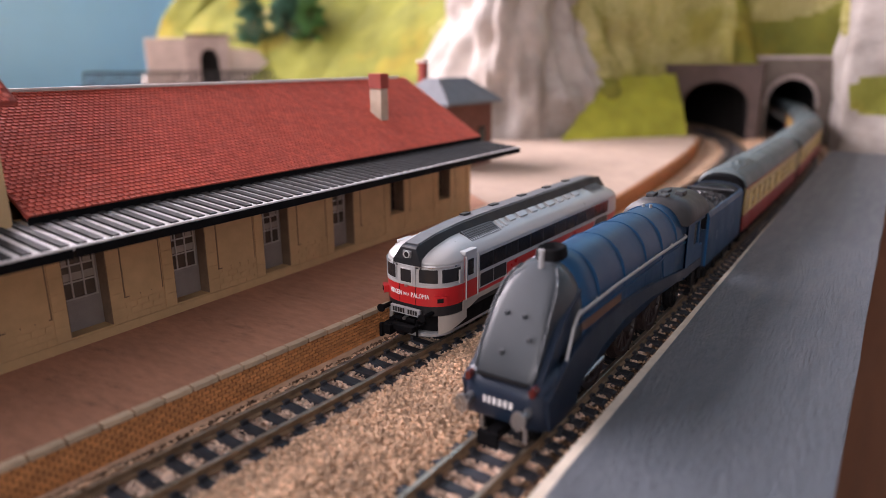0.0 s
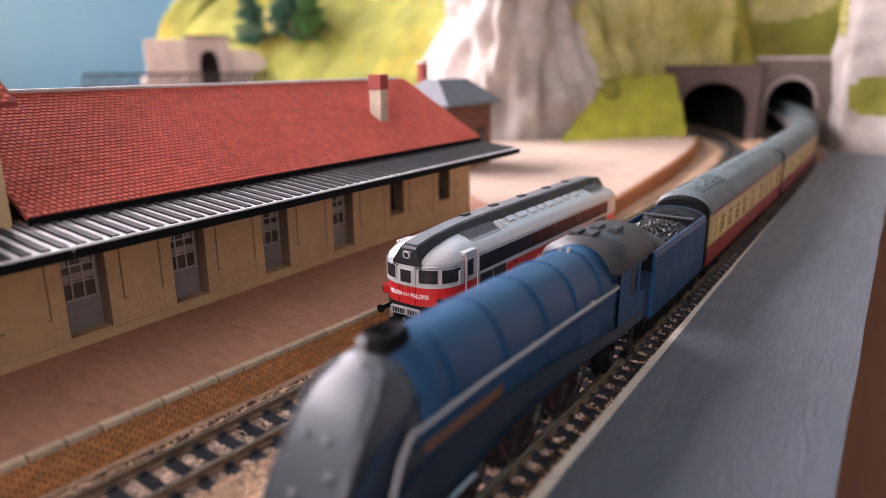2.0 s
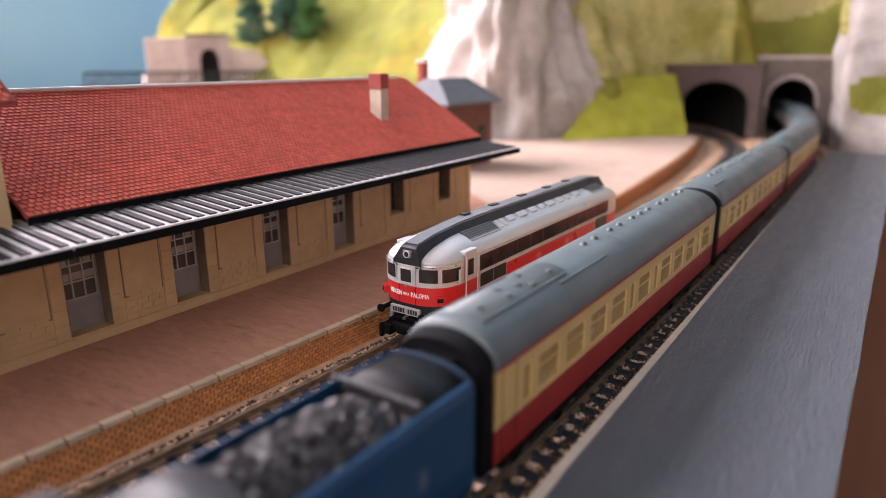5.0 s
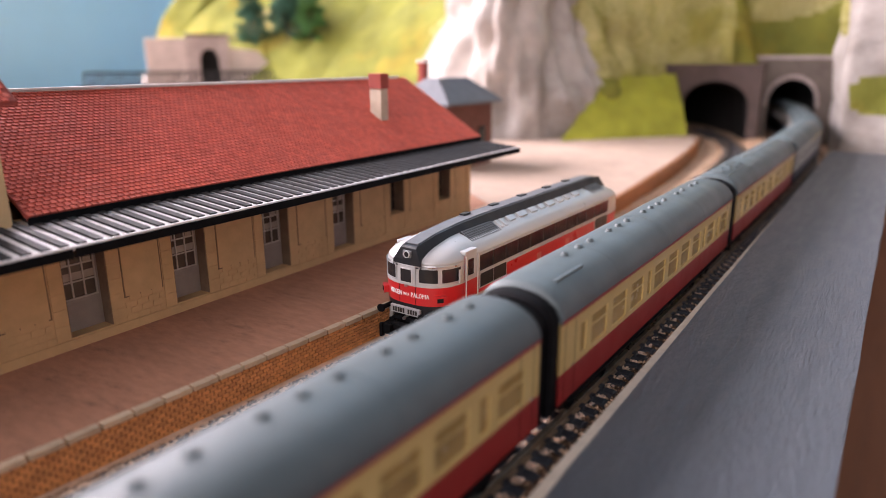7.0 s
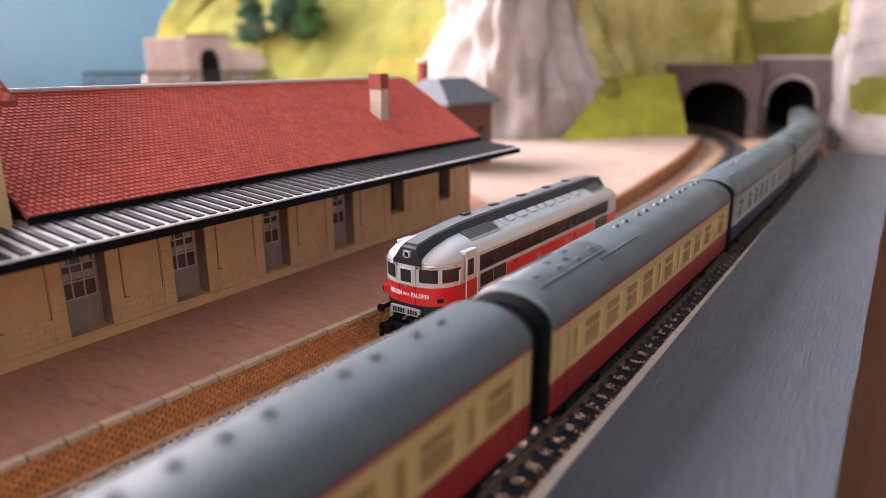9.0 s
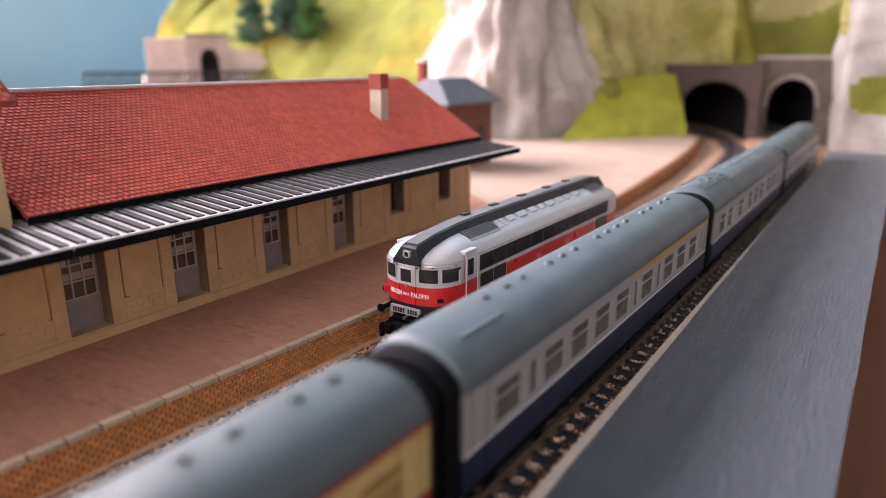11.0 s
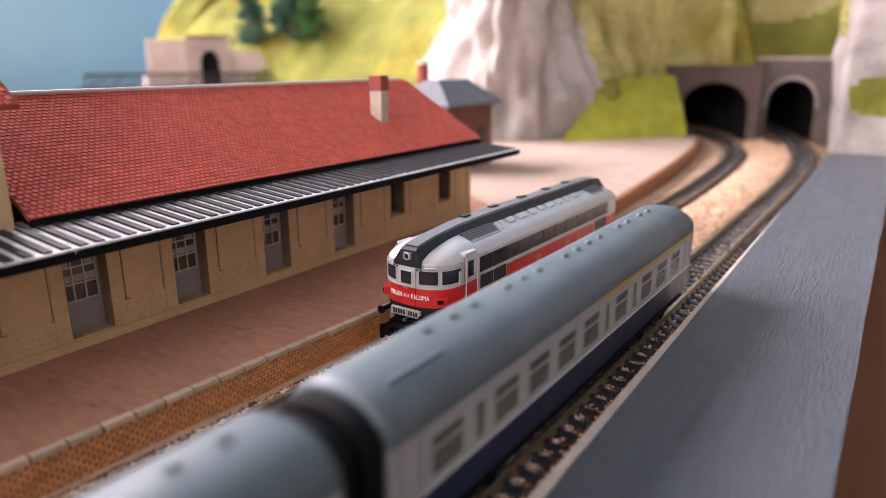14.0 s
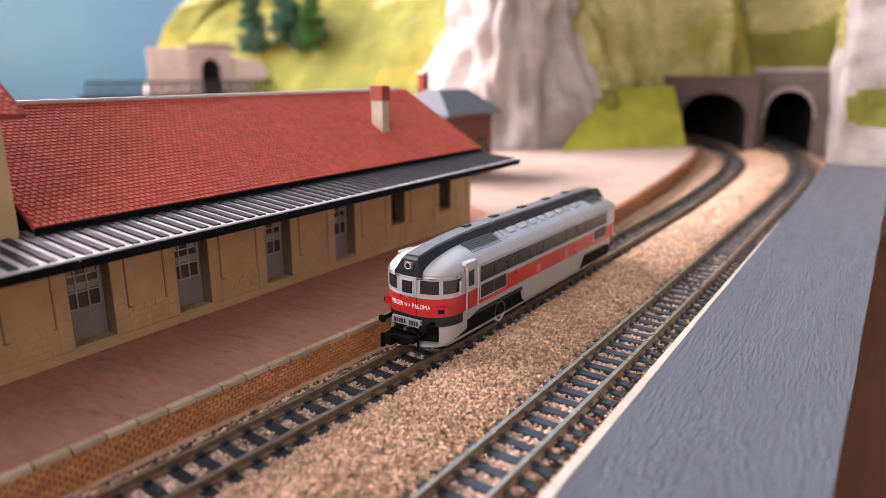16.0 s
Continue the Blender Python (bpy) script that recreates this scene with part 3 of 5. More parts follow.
        if kind == 0:
            part("curtain", boxes((del_x - 0.3, del_x - 0.24, a + 1.0, b - 1.0, g0 + 4.6, g0 + 6.4), (del_x - 0.3, del_x - 0.24, a + 1.4, a + 3.2, g0 + 8.0, g0 + 10.0), (del_x - 0.3, del_x - 0.24, b - 3.2, b - 1.4, g0 + 8.0, g0 + 10.0)), "curtain", d)
        part("reveal", boxes((del_x - 0.2, WX - 0.05, a - 0.02, a + 0.25, lo, hi), (del_x - 0.2, WX - 0.05, b - 0.25, b + 0.02, lo, hi)), "reveal", d)
    # roof
    roof = slope_roof(st, 65.4, 245.5, EAVE_X, EAVE_Z, RIDGE_X, RIDGE_Z, label="red interlocking tile roof")
    part("ridge_cap", prism(None, [(RIDGE_X - 1.2, RIDGE_Z - 0.4), (RIDGE_X - 0.2, RIDGE_Z + 0.75), (RIDGE_X + 0.5, RIDGE_Z + 0.7), (RIDGE_X + 0.75, RIDGE_Z + 0.3), (RIDGE_X + 0.6, RIDGE_Z - 0.4)], "y", 64, 240), "ridge", roof)
    part("gutter", boxes((EAVE_X - 0.4, EAVE_X + 0.3, 65.4, 245.5, EAVE_Z - 1.9, EAVE_Z - 0.25), bevel=0.2), "black", roof)
    # chimney: pale stack, red head
    ch = thing("chimney", "pale rendered chimney with a red brick head", "")
    ch.parent = roof
    part("shaft", boxes((-165.6, -160.4, 198.5, 202.6, 46, 57.6), bevel=0.15), "shaft", ch)
    part("head", boxes((-165.9, -160.1, 198.2, 202.9, 57.6, 63.0), bevel=0.15), "roof", ch)
    # canopy
    cx0, cx1 = -150.5, -127.5
    cz0, cz1 = 35.4, 33.4
    can = thing("canopy", "pale platform canopy with dark battens and black fascia", "")
    can.parent = st
    part("sheet", prism(None, [(cx0, cz0), (cx1, cz1), (cx1, cz1 - 0.6), (cx0, cz0 - 0.6)], "y", -20, 245.5), "canopy", can)
    part("fascia", boxes((cx1 - 0.5, cx1 + 0.25, -20, 64.4, cz1 - 2.0, cz1 - 0.12), (cx1 - 0.5, cx1 + 0.25, 64.8, 246, cz1 - 2.0, cz1 - 0.12), bevel=0.1), "black", can)
    part("trim", boxes((cx1 - 0.7, cx1 + 0.1, -20, 64.5, cz1 - 0.1, cz1 + 0.35), (cx1 - 0.7, cx1 + 0.1, 64.7, 246, cz1 - 0.1, cz1 + 0.35), bevel=0.08), "canopy", can)
    L = math.hypot(cx1 - cx0, cz1 - cz0) - 1.0
    me = mesh_of("batten", boxes((0, L, -0.82, 0.82, 0, 0.5), bevel=0.1), "slat")
    ang = math.degrees(math.atan2(cz0 - cz1, cx1 - cx0))
    y = -18.0
    while y < 245:
        ob = new("batten", me)
        ob.parent = can
        ob.matrix_basis = pose(cx0 * MM, y * MM, (cz0 + 0.02) * MM, 0, ang, 0)
        y += 3.4
    # corner pavilion
    pv = thing("pavilion", "taller cream pavilion wing with a red tiled roof", "")
    pv.parent = st
    part("wall", boxes((-215, -147.0, -60, 63.0, 34.6, 59.4)), "wall", pv)
    slope_roof(pv, -64, 66.4, -143.6, 60.2, -181, 86)
    return st


# ---------- rolling stock: front at y = 0, rear along +y, rails at z = 0 ----------


def arch_ring(y, w, zt, zb, n=2.3, k=20, zm=None, dx=0.0):
    """Section: straight sides from zb to zm, a rounded top to zt."""
    zm = zb + (zt - zb) * 0.55 if zm is None else zm
    pts = [(-w + dx, y, zb)]
    for i in range(k + 1):
        a = math.pi * (1 - i / k)
        c, s = math.cos(a), math.sin(a)
        pts.append((math.copysign(abs(c) ** (2 / n), c) * w + dx, y, zm + (zt - zm) * abs(s) ** (2 / n)))
    pts.append((w + dx, y, zb))
    return pts


def wheel_mesh(r, width=1.6, spokes=0):
    bm = bmesh.new()
    prof = [(r + 0.55, -0.4), (r + 0.55, 0), (r, 0.1), (r, width), (r * 0.82, width), (r * 0.78, width * 0.6), (r * 0.3, width * 0.6), (r * 0.25, width), (0.01, width)]
    n = 20
    rings = [[(v, u * math.cos(2 * math.pi * i / n), u * math.sin(2 * math.pi * i / n)) for i in range(n)] for u, v in prof]
    loft(rings, bm)
    for i in range(spokes):
        a = 2 * math.pi * i / spokes
        rod(bm, (width * 0.75, r * 0.22 * math.cos(a), r * 0.22 * math.sin(a)), (width * 0.75, r * 0.85 * math.cos(a), r * 0.85 * math.sin(a)), 0.28, 6)
    return bm


ROLLING = []      # (part, radius, y phase) of turning wheels
WHEELS = {}


def wheelset(parent, y, r, material="underframe", spokes=0, name="wheelset", turn=True):
    key = (r, material, spokes)
    if key not in WHEELS:
        bm = wheel_mesh(r, spokes=spokes)
        for v in bm.verts:
            v.co.x += 3.9
        dup = bm.copy()
        for v in dup.verts:
            v.co.x = -v.co.x
        me2 = bpy.data.meshes.new("t")
        dup.to_mesh(me2)
        dup.free()
        bm.from_mesh(me2)
        bmesh.ops.recalc_face_normals(bm, faces=bm.faces[:])
        rod(bm, (-5, 0, 0), (5, 0, 0), 0.7, 8)
        WHEELS[key] = mesh_of(name, bm, material)
    ob = new(name, WHEELS[key])
    ob.parent = parent
    ob.location = (0, y * MM, r * MM)
    if turn:
        ROLLING.append((ob, r * MM, y * MM))
    return ob


def bogie(parent, y, wb=17.0, r=3.2, material="underframe", turn=True):
    b = thing("bogie", "", "")
    b.parent = parent
    b.location = (0, y * MM, 0)
    for s in (-1, 1):
        bm = boxes((s * 6.3 - 0.5, s * 6.3 + 0.5, -wb / 2 - 3, wb / 2 + 3, 3.6, 5.2), bevel=0.2)
        for d in (-wb / 2, wb / 2):
            box(bm, s * 6.6 - 0.7, s * 6.6 + 0.7, d - 1.4, d + 1.4, 2.2, 4.6, bevel=0.2)
        box(bm, s * 6.4 - 0.6, s * 6.4 + 0.6, -3.0, 3.0, 1.8, 4.0, bevel=0.2)
        part("side_frame", bm, material, b)
    part("bolster", boxes((-5.8, 5.8, -2, 2, 3.0, 6.5)), material, b)
    for d in (-wb / 2, wb / 2):
        wheelset(b, d, r, turn=turn)
    return b
COACH_L = 132.0


def coach(label, group, roof, upper, lower, stripe, seed, pane, first=None, kitchen=False):
    c = thing("passenger_coach", label, "railway coach", group=group)
    L, W, ZS = COACH_L, 9.15, 5.2
    # window rhythm along the side
    rg = random.Random(seed)
    wins, y = [], 9.0
    pat = [2.6, 8.0, 8.0, 8.0, 2.6, 8.0, 8.0, 8.0, 8.0, 2.6, 8.0]
    k = 0
    while y < L - 12:
        w = pat[(k + seed) % len(pat)]
        wins.append((y, y + w))
        y += w + (2.6 if w < 4 else 3.1)
        k += 1
    z0, z1, zc = 11.6, 16.6, 19.0
    for s in (-1, 1):
        bm = bmesh.new()
        last = 0.0
        a_in, a_out = sorted((s * (W - 0.7), s * W))
        for a, b in wins:
            box(bm, a_in, a_out, last, a, z0, z1)
            last = b
        box(bm, a_in, a_out, last, L, z0, z1)
        box(bm, a_in, a_out, 0, L, z1, zc)
        box(bm, a_in, a_out, 0, L, 10.6, z0)
        part("upper_side", bm, upper, c)
        part("lower_side", boxes((a_in, a_out, 0, L, ZS, 10.6)), lower, c)
        part("waist_line", boxes((*sorted((s * W, s * (W + 0.05))), 0.2, L - 0.2, 10.45, 10.75)), stripe, c)
        if first:
            part("cantrail_stripe", boxes((*sorted((s * W, s * (W + 0.06))), *first, 17.6, 18.5)), "yellow", c, "yellow first-class stripe")
        for a, b in wins:
            x0, x1 = sorted((s * (W - 0.45), s * (W - 0.3)))
            part("window_pane", boxes((x0, x1, a - 0.1, b + 0.1, z0 - 0.1, z1 + 0.1)), pane, c)
            fr = boxes((*sorted((s * (W - 0.1), s * (W + 0.06))), a + 0.15, b - 0.15, z1 - 1.75, z1 - 1.45))
            if b - a > 4:
                part("vent_bar", fr, upper, c)
            else:
                fr.free()
        for yd in (4.2, L - 4.2):
            part("door_line", boxes((*sorted((s * W, s * (W + 0.04))), yd - 2.3, yd - 2.12, ZS + 0.4, 18.4), (*sorted((s * W, s * (W + 0.04))), yd + 2.12, yd + 2.3, ZS + 0.4, 18.4)), "underframe", c)
            part("door_handle", boxes((*sorted((s * W, s * (W + 0.25))), yd + 1.2, yd + 1.7, 10.9, 11.1)), "steel", c)
    # domed ends and roof
    for y in (0, L):
        s = -1 if y == 0 else 1
        ya, yb = sorted((y, y - s * 0.8))
        part("end_panel", loft([arch_ring(v, W - 0.02, 24.6, ZS, 2.2, zm=18.6) for v in (ya, yb)]), "underframe", c, "black coach end")
        part("end_hood", loft([arch_ring(v, w, zt, ZS - 0.6, 2.2, 24, zm=18.7) for v, w, zt in ((y - s * 0.3, W - 0.5, 24.9), (y + s * 2.4, W - 0.5, 24.6), (y + s * 3.2, W - 1.0, 24.0))]), "black", c, "black full-width end hood")
        part("gangway", boxes((-4.2, 4.2, *sorted((y + s * 0.02, y + s * 3.6)), 6.2, 21.6), bevel=0.5), "black", c, "black gangway bellows")
    rings = []
    for v, q in ((0, 0.86), (0.8, 0.96), (2.2, 1.0), (L - 2.2, 1.0), (L - 0.8, 0.96), (L, 0.86)):
        rings.append(arch_ring(v, W + 0.12, 18.9 + 7.4 * q, 18.7, 2.2, 28, zm=18.95))
    part("roof", loft(rings), roof, c, smooth=True)
    for s in (-1, 1):
        part("gutter", boxes((*sorted((s * (W + 0.05), s * (W + 0.35))), 0.4, L - 0.4, 18.75, 19.15)), stripe if upper == "cream" else roof, c)

    def roof_z(x):
        return 18.95 + 7.35 * (1 - (abs(x) / (W + 0.12)) ** 2.2) ** (1 / 2.2)
    # ventilators in pairs and threes along the ridge
    spots = (52, 58, 67, 73, 82, 88, 94, 103, 109, 118, 124) if kitchen else (20, 27, 33, 44, 50, 56, 68, 74, 80, 86, 98, 104, 113, 119)
    for y in spots:
        for x in (-0.6,):
            z = roof_z(x)
            bm = rod(bmesh.new(), (x, y, z - 0.3), (x, y, z + 0.75), 1.05, 10, 0.6)
            part("roof_vent", bm, roof, c)
    if kitchen:
        for x, ya, yb in ((4.3, 3, 33), (5.7, 28, 50), (-4.3, 6, 24)):
            part("roof_pipe", rods(((x, ya, roof_z(x) + 0.1), (x, yb, roof_z(x) + 0.1), 0.34)), roof, c)
        for x, y, r in ((1.6, 6, 0.8), (2.4, 14, 0.9), (-0.6, 15, 1.0), (1.0, 19.5, 1.1), (3.0, 22, 0.8), (-1.4, 24, 0.9), (2.2, 30, 0.8)):
            part("roof_cowl", rod(bmesh.new(), (x, y, roof_z(x) - 0.3), (x, y, roof_z(x) + 0.8), r, 12, r * 0.75), roof, c)
        part("roof_hatch", boxes((-2.4, 0.4, 8, 11.5, 25.7, 26.5), bevel=0.25), roof, c)
        part("water_tank_cover", loft([arch_ring(y, 5.2, 26.75, 23.6, 2.2, 20, zm=23.8) for y in (3.0, 34.0)]), roof, c, "raised roof panel", smooth=True)
    else:
        part("roof_pipe", boxes((4.4, 5.2, 5, 17, roof_z(4.8) - 0.3, roof_z(4.8) + 0.45), bevel=0.15), roof, c, "short roof strip")
    for y in (28.0, 62.0, 96.0):
        part("roof_seam", loft([arch_ring(v, W + 0.17, 26.38, 18.8, 2.2, 28, zm=18.95) for v in (y - 0.12, y + 0.12)]), roof, c)
    part("interior", boxes((-7.5, 7.5, 2, L - 2, 6, 10.5)), "window_tan", c)
    part("underframe", boxes((-8.4, 8.4, 0.5, L - 0.5, 4.4, ZS), (-1, 1, 20, L - 20, 3.2, 4.4), bevel=0.15), "underframe", c)
    for y0, y1, z in ((46, 58, 2.2), (64, 76, 2.6), (80, 86, 2.4)):
        part("battery_box", boxes((-7.4, -3, y0, y1, z, 4.4), (3, 7.4, y0 + 2, y1 + 3, z, 4.4), bevel=0.3), "underframe", c)
    for s in (-1, 1):
        part("step_board", boxes((*sorted((s * 7.6, s * 9.0)), 6, L - 6, 4.0, 4.4)), "underframe", c)
    for y in (21, L - 21):
        bogie(c, y)
    for y, s in ((0, -1), (L, 1)):
        part("coupling", boxes((-1.1, 1.1, *sorted((y, y + s * 4.2)), 2.6, 4.2), bevel=0.3), "black", c)
    return c



# ---------- streamlined steam engine ----------


def nose_block(y, w, zt, zb, n):
    return arch_ring(y, w, zt, zb, n, 24, zm=zb + (zt - zb) * 0.45)


ROLL_RODS = []


def steam_locomotive():
    e = thing("steam_locomotive", "blue streamlined model steam locomotive with grey wedge nose", "locomotive")
    # lower front apron, dark blue, curved in plan
    sec = [(-1.2, 5.2, 8.6, 4.4, 6), (-0.6, 6.8, 9.6, 3.8, 6), (0.8, 8.2, 10.4, 3.4, 6), (4, 9.0, 11.4, 3.2, 6), (10, 9.25, 11.8, 3.2, 6), (18, 9.3, 12.2, 3.4, 6)]
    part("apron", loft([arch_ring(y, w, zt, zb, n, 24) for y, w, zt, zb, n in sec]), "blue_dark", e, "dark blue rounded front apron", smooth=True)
    # wedge: a sloping panel that narrows upwards, in sections along the engine
    sec = [(0.2, 5.6, 10.2, 5, 10), (1.5, 6.2, 12.0, 5, 10), (4, 6.4, 14.4, 5, 10), (8, 6.3, 17.6, 5, 10), (12, 6.1, 20.6, 5, 9), (16, 6.4, 22.8, 5, 6), (20, 7.4, 24.2, 5, 3.6), (24, 8.2, 25.2, 5, 2.8), (27, 8.4, 25.7, 6, 2.4)]
    part("nose", loft([nose_block(*s) for s in sec]), "smokebox", e, "satin grey wedge-shaped nose", smooth=True)
    for s in (-1, 1):
        cheek = [(2, 10.8), (8, 12.0), (16, 13.2), (26, 14.6), (27, 21.6), (20, 19.6), (12, 16.4), (6, 13.2)]
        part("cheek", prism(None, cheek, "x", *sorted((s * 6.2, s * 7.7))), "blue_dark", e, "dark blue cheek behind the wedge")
    # raised rim of the wedge
    for s in (-1, 1):
        pts = [(0.8, 6.2, 11.0), (4, 6.4, 14.0), (8, 6.3, 17.2), (12, 6.1, 20.1), (16, 5.8, 22.4), (19, 5.0, 23.8), (22, 3.8, 24.9)]
        part("rim", rods(*[((s * a[1], a[0], a[2]), (s * b[1], b[0], b[2]), 0.28) for a, b in zip(pts, pts[1:])], n=8), "smokebox", e, smooth=True)
    sec = [(27, 8.42, 25.72, 6.0, 2.4), (32, 8.5, 25.9, 6.6, 2.25), (45, 8.5, 25.9, 8.6, 2.15), (62, 8.5, 25.6, 9.2, 2.1), (76, 8.6, 25.1, 8.4, 2.15), (81, 8.7, 24.8, 7.4, 2.2)]
    part("boiler_casing", loft([nose_block(*s) for s in sec]), "blue", e, "garter blue rounded boiler casing", smooth=True)
    for y, zt in ((34, 25.95), (44.5, 25.95), (55, 25.8), (64, 25.6), (73, 25.3)):
        a = [nose_block(v, 8.54, zt + 0.03, 12.0, 2.15) for v in (y - 0.12, y + 0.12)]
        part("boiler_band", loft(a), "blue", e)
    for s in (-1, 1):
        x0, x1 = sorted((s * 8.3, s * 9.45))
        top = [(1, 8.4), (8, 10.6), (18, 13.2), (30, 14.6), (42, 14.8), (56, 13.8), (68, 12.2), (80, 10.6), (91, 10.2)]
        bot = [(91, 8.2), (80, 8.6), (68, 9.8), (56, 11.2), (44, 11.4), (34, 9.8), (27, 7.2), (20, 4.4), (14, 3.3), (3, 3.3)]
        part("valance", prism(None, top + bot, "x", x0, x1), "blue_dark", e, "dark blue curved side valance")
        pts = [(12, 9.6), (15, 12.6), (18.5, 16.6), (22, 18.4), (40, 18.7), (60, 18.5), (79, 18.0)]
        part("handrail", rods(*[((s * 8.75, a[0], a[1]), (s * 8.75, b[0], b[1]), 0.34) for a, b in zip(pts, pts[1:])], n=8), "grey_panel", e, "pale grey handrail")
        part("ledge", boxes((*sorted((s * 8.2, s * 8.85)), 20, 80, 16.6, 17.0), bevel=0.1), "blue", e)
        for k in range(7):
            part("handrail_knob", rods(((s * 8.3, 24 + k * 9, 18.6), (s * 8.9, 24 + k * 9, 18.6), 0.3), n=6), "steel", e)
        part("nameplate", boxes((*sorted((s * 8.4, s * 8.62)), 27, 43, 14.9, 16.4)), "name_brown", e, "brown nameplate")
        part("side_panel", prism(None, [(66, 10.8), (73, 10.6), (71, 17.2), (64, 17.6)], "x", *sorted((s * 8.4, s * 8.7))), "blue", e)
        part("cylinder", boxes((*sorted((s * 7.0, s * 9.1)), 14, 24, 3.0, 8.4), bevel=0.8), "blue_dark", e)
        part("slide_bar", rods(((s * 8.0, 24, 5.6), (s * 8.0, 38, 6.2), 0.35), ((s * 8.0, 24, 7.0), (s * 8.0, 38, 7.4), 0.35), n=6), "steel", e)
        part("step", boxes((*sorted((s * 7.4, s * 9.2)), 84, 88, 2.6, 3.2), (*sorted((s * 8.8, s * 9.2)), 85, 87, 2.6, 8.0)), "underframe", e)
        part("buffer", rods(((s * 6.1, -4.2, 6.6), (s * 6.1, -0.4, 6.6), 0.75), ((s * 6.1, -4.7, 6.6), (s * 6.1, -4.2, 6.6), 1.5), n=14), "steel", e)
        part("front_lamp", rods(((s * 6.9, -1.2, 9.8), (s * 6.9, 1.0, 9.8), 0.72), n=14), "red_lens", e, "small red front lamp")
        part("guard_iron", boxes((*sorted((s * 4.4, s * 5.2)), 1, 2, 0.6, 4)), "steel", e)
    # number in plain bars
    x = -3.3
    for w in (0.55, 0.5, 0.7, 0.7, 0.7, 0.7):
        part("number_bar", boxes((x, x + w, -1.36, -1.1, 6.4, 7.5)), "white", e, "white number bar")
        x += w + 0.5
    part("door_seam", boxes((-5.6, 5.6, -1.0, 0.6, 10.35, 10.55)), "underframe", e)
    for x, y, z in ((-1.4, 3.2, 13.9), (1.2, 9.6, 18.9), (-2.6, 9.6, 18.9), (3.4, 6.0, 16.2)):
        part("boss", rods(((x, y, z - 0.4), (x, y - 0.3, z + 0.35), 0.5), n=10), "smokebox", e)
    # chimney, whistle, domes
    ch = loft([[(w * math.copysign(abs(math.cos(a)) ** 0.8, math.cos(a)), 29 + l * math.copysign(abs(math.sin(a)) ** 0.8, math.sin(a)), z) for a in [2 * math.pi * i / 20 for i in range(20)]] for w, l, z in ((3.4, 5.4, 23.4), (2.9, 4.0, 25.2), (2.7, 3.4, 27.0), (2.3, 2.9, 27.3), (1.8, 2.3, 26.2))])
    part("chimney", ch, "black", e, "black double chimney", smooth=True)
    part("whistle", rods(((0.3, 22.2, 24.4), (0.3, 22.2, 27.2), 0.55), ((0.3, 22.2, 27.2), (0.3, 22.2, 27.6), 0.75), n=10), "grey_panel", e, "grey whistle")
    part("safety_valve", rods(((-1, 72, 24), (-1, 72, 25.9), 0.4), ((1, 72, 24), (1, 72, 25.9), 0.4)), "steel", e)
    # cab
    for s in (-1, 1):
        x0, x1 = sorted((s * 8.5, s * 9.2))
        part("cab_side", boxes((x0, x1, 79, 84, 8.2, 20.8), (x0, x1, 84, 87.5, 8.2, 14.6), (x0, x1, 87.5, 88.3, 8.2, 20.8), (x0, x1, 88.3, 91.5, 8.2, 13.6), (x0, x1, 84, 91.5, 19.9, 20.8)), "blue", e, "blue cab side sheet")
        part("cab_window", boxes((*sorted((s * 8.7, s * 8.85)), 84, 87.5, 14.6, 19.9)), "cab_glass", e)
    part("cab_front", loft([arch_ring(y, 9.15, 25.6, 8.4, 2.3, zm=20.5) for y in (79, 80.2)]), "blue_dark", e)
    part("cab_roof", loft([arch_ring(y, 9.35, z, 20.6, 2.2, 24, zm=20.7) for y, z in ((77.5, 25.9), (84, 26.0), (94, 25.8))]), "cab_roof", e, "weathered grey cab roof", smooth=True)
    for x, y in ((-3, 81.5), (0.6, 81.5), (-1, 86.5), (3.2, 87)):
        part("roof_vent", boxes((x - 1.1, x + 1.1, y - 1.6, y + 1.6, 25.0, 26.5), bevel=0.25), "cab_roof", e)
    part("backhead", boxes((-6.5, 6.5, 82, 84, 8, 19), bevel=0.6), "black", e)
    part("cab_floor", boxes((-8.5, 8.5, 80, 93, 7.6, 8.3)), "black", e)
    # chassis and wheels
    part("chassis", boxes((-3.4, 3.4, 2, 90, 3.4, 9.5), bevel=0.2), "underframe", e)
    part("coupling", boxes((-1.2, 1.2, -4.5, 3, 1.6, 3.2), (-2.2, 2.2, -5.2, -4.4, 1.2, 3.6), bevel=0.2), "black", e)
    for y in (7.5, 19.5):
        wheelset(e, y, 3.1, spokes=8)
    for y in (38, 52.5, 67):
        wheelset(e, y, 6.5, "wheel_blue", spokes=14, name="driving_wheelset")
    wheelset(e, 82, 3.6, spokes=8)
    for s in (-1, 1):
        r = part("coupling_rod", boxes((*sorted((s * 6.0, s * 6.5)), 37, 68, -0.5, 0.5), bevel=0.15), "steel", e, "bright steel coupling rod")
        c = part("connecting_rod", boxes((*sorted((s * 6.6, s * 7.1)), 34, 53, -0.45, 0.45), bevel=0.15), "steel", e, "bright steel connecting rod")
        ROLL_RODS.extend([(r, s, 6.5 * MM), (c, s, 6.5 * MM)])
    return e


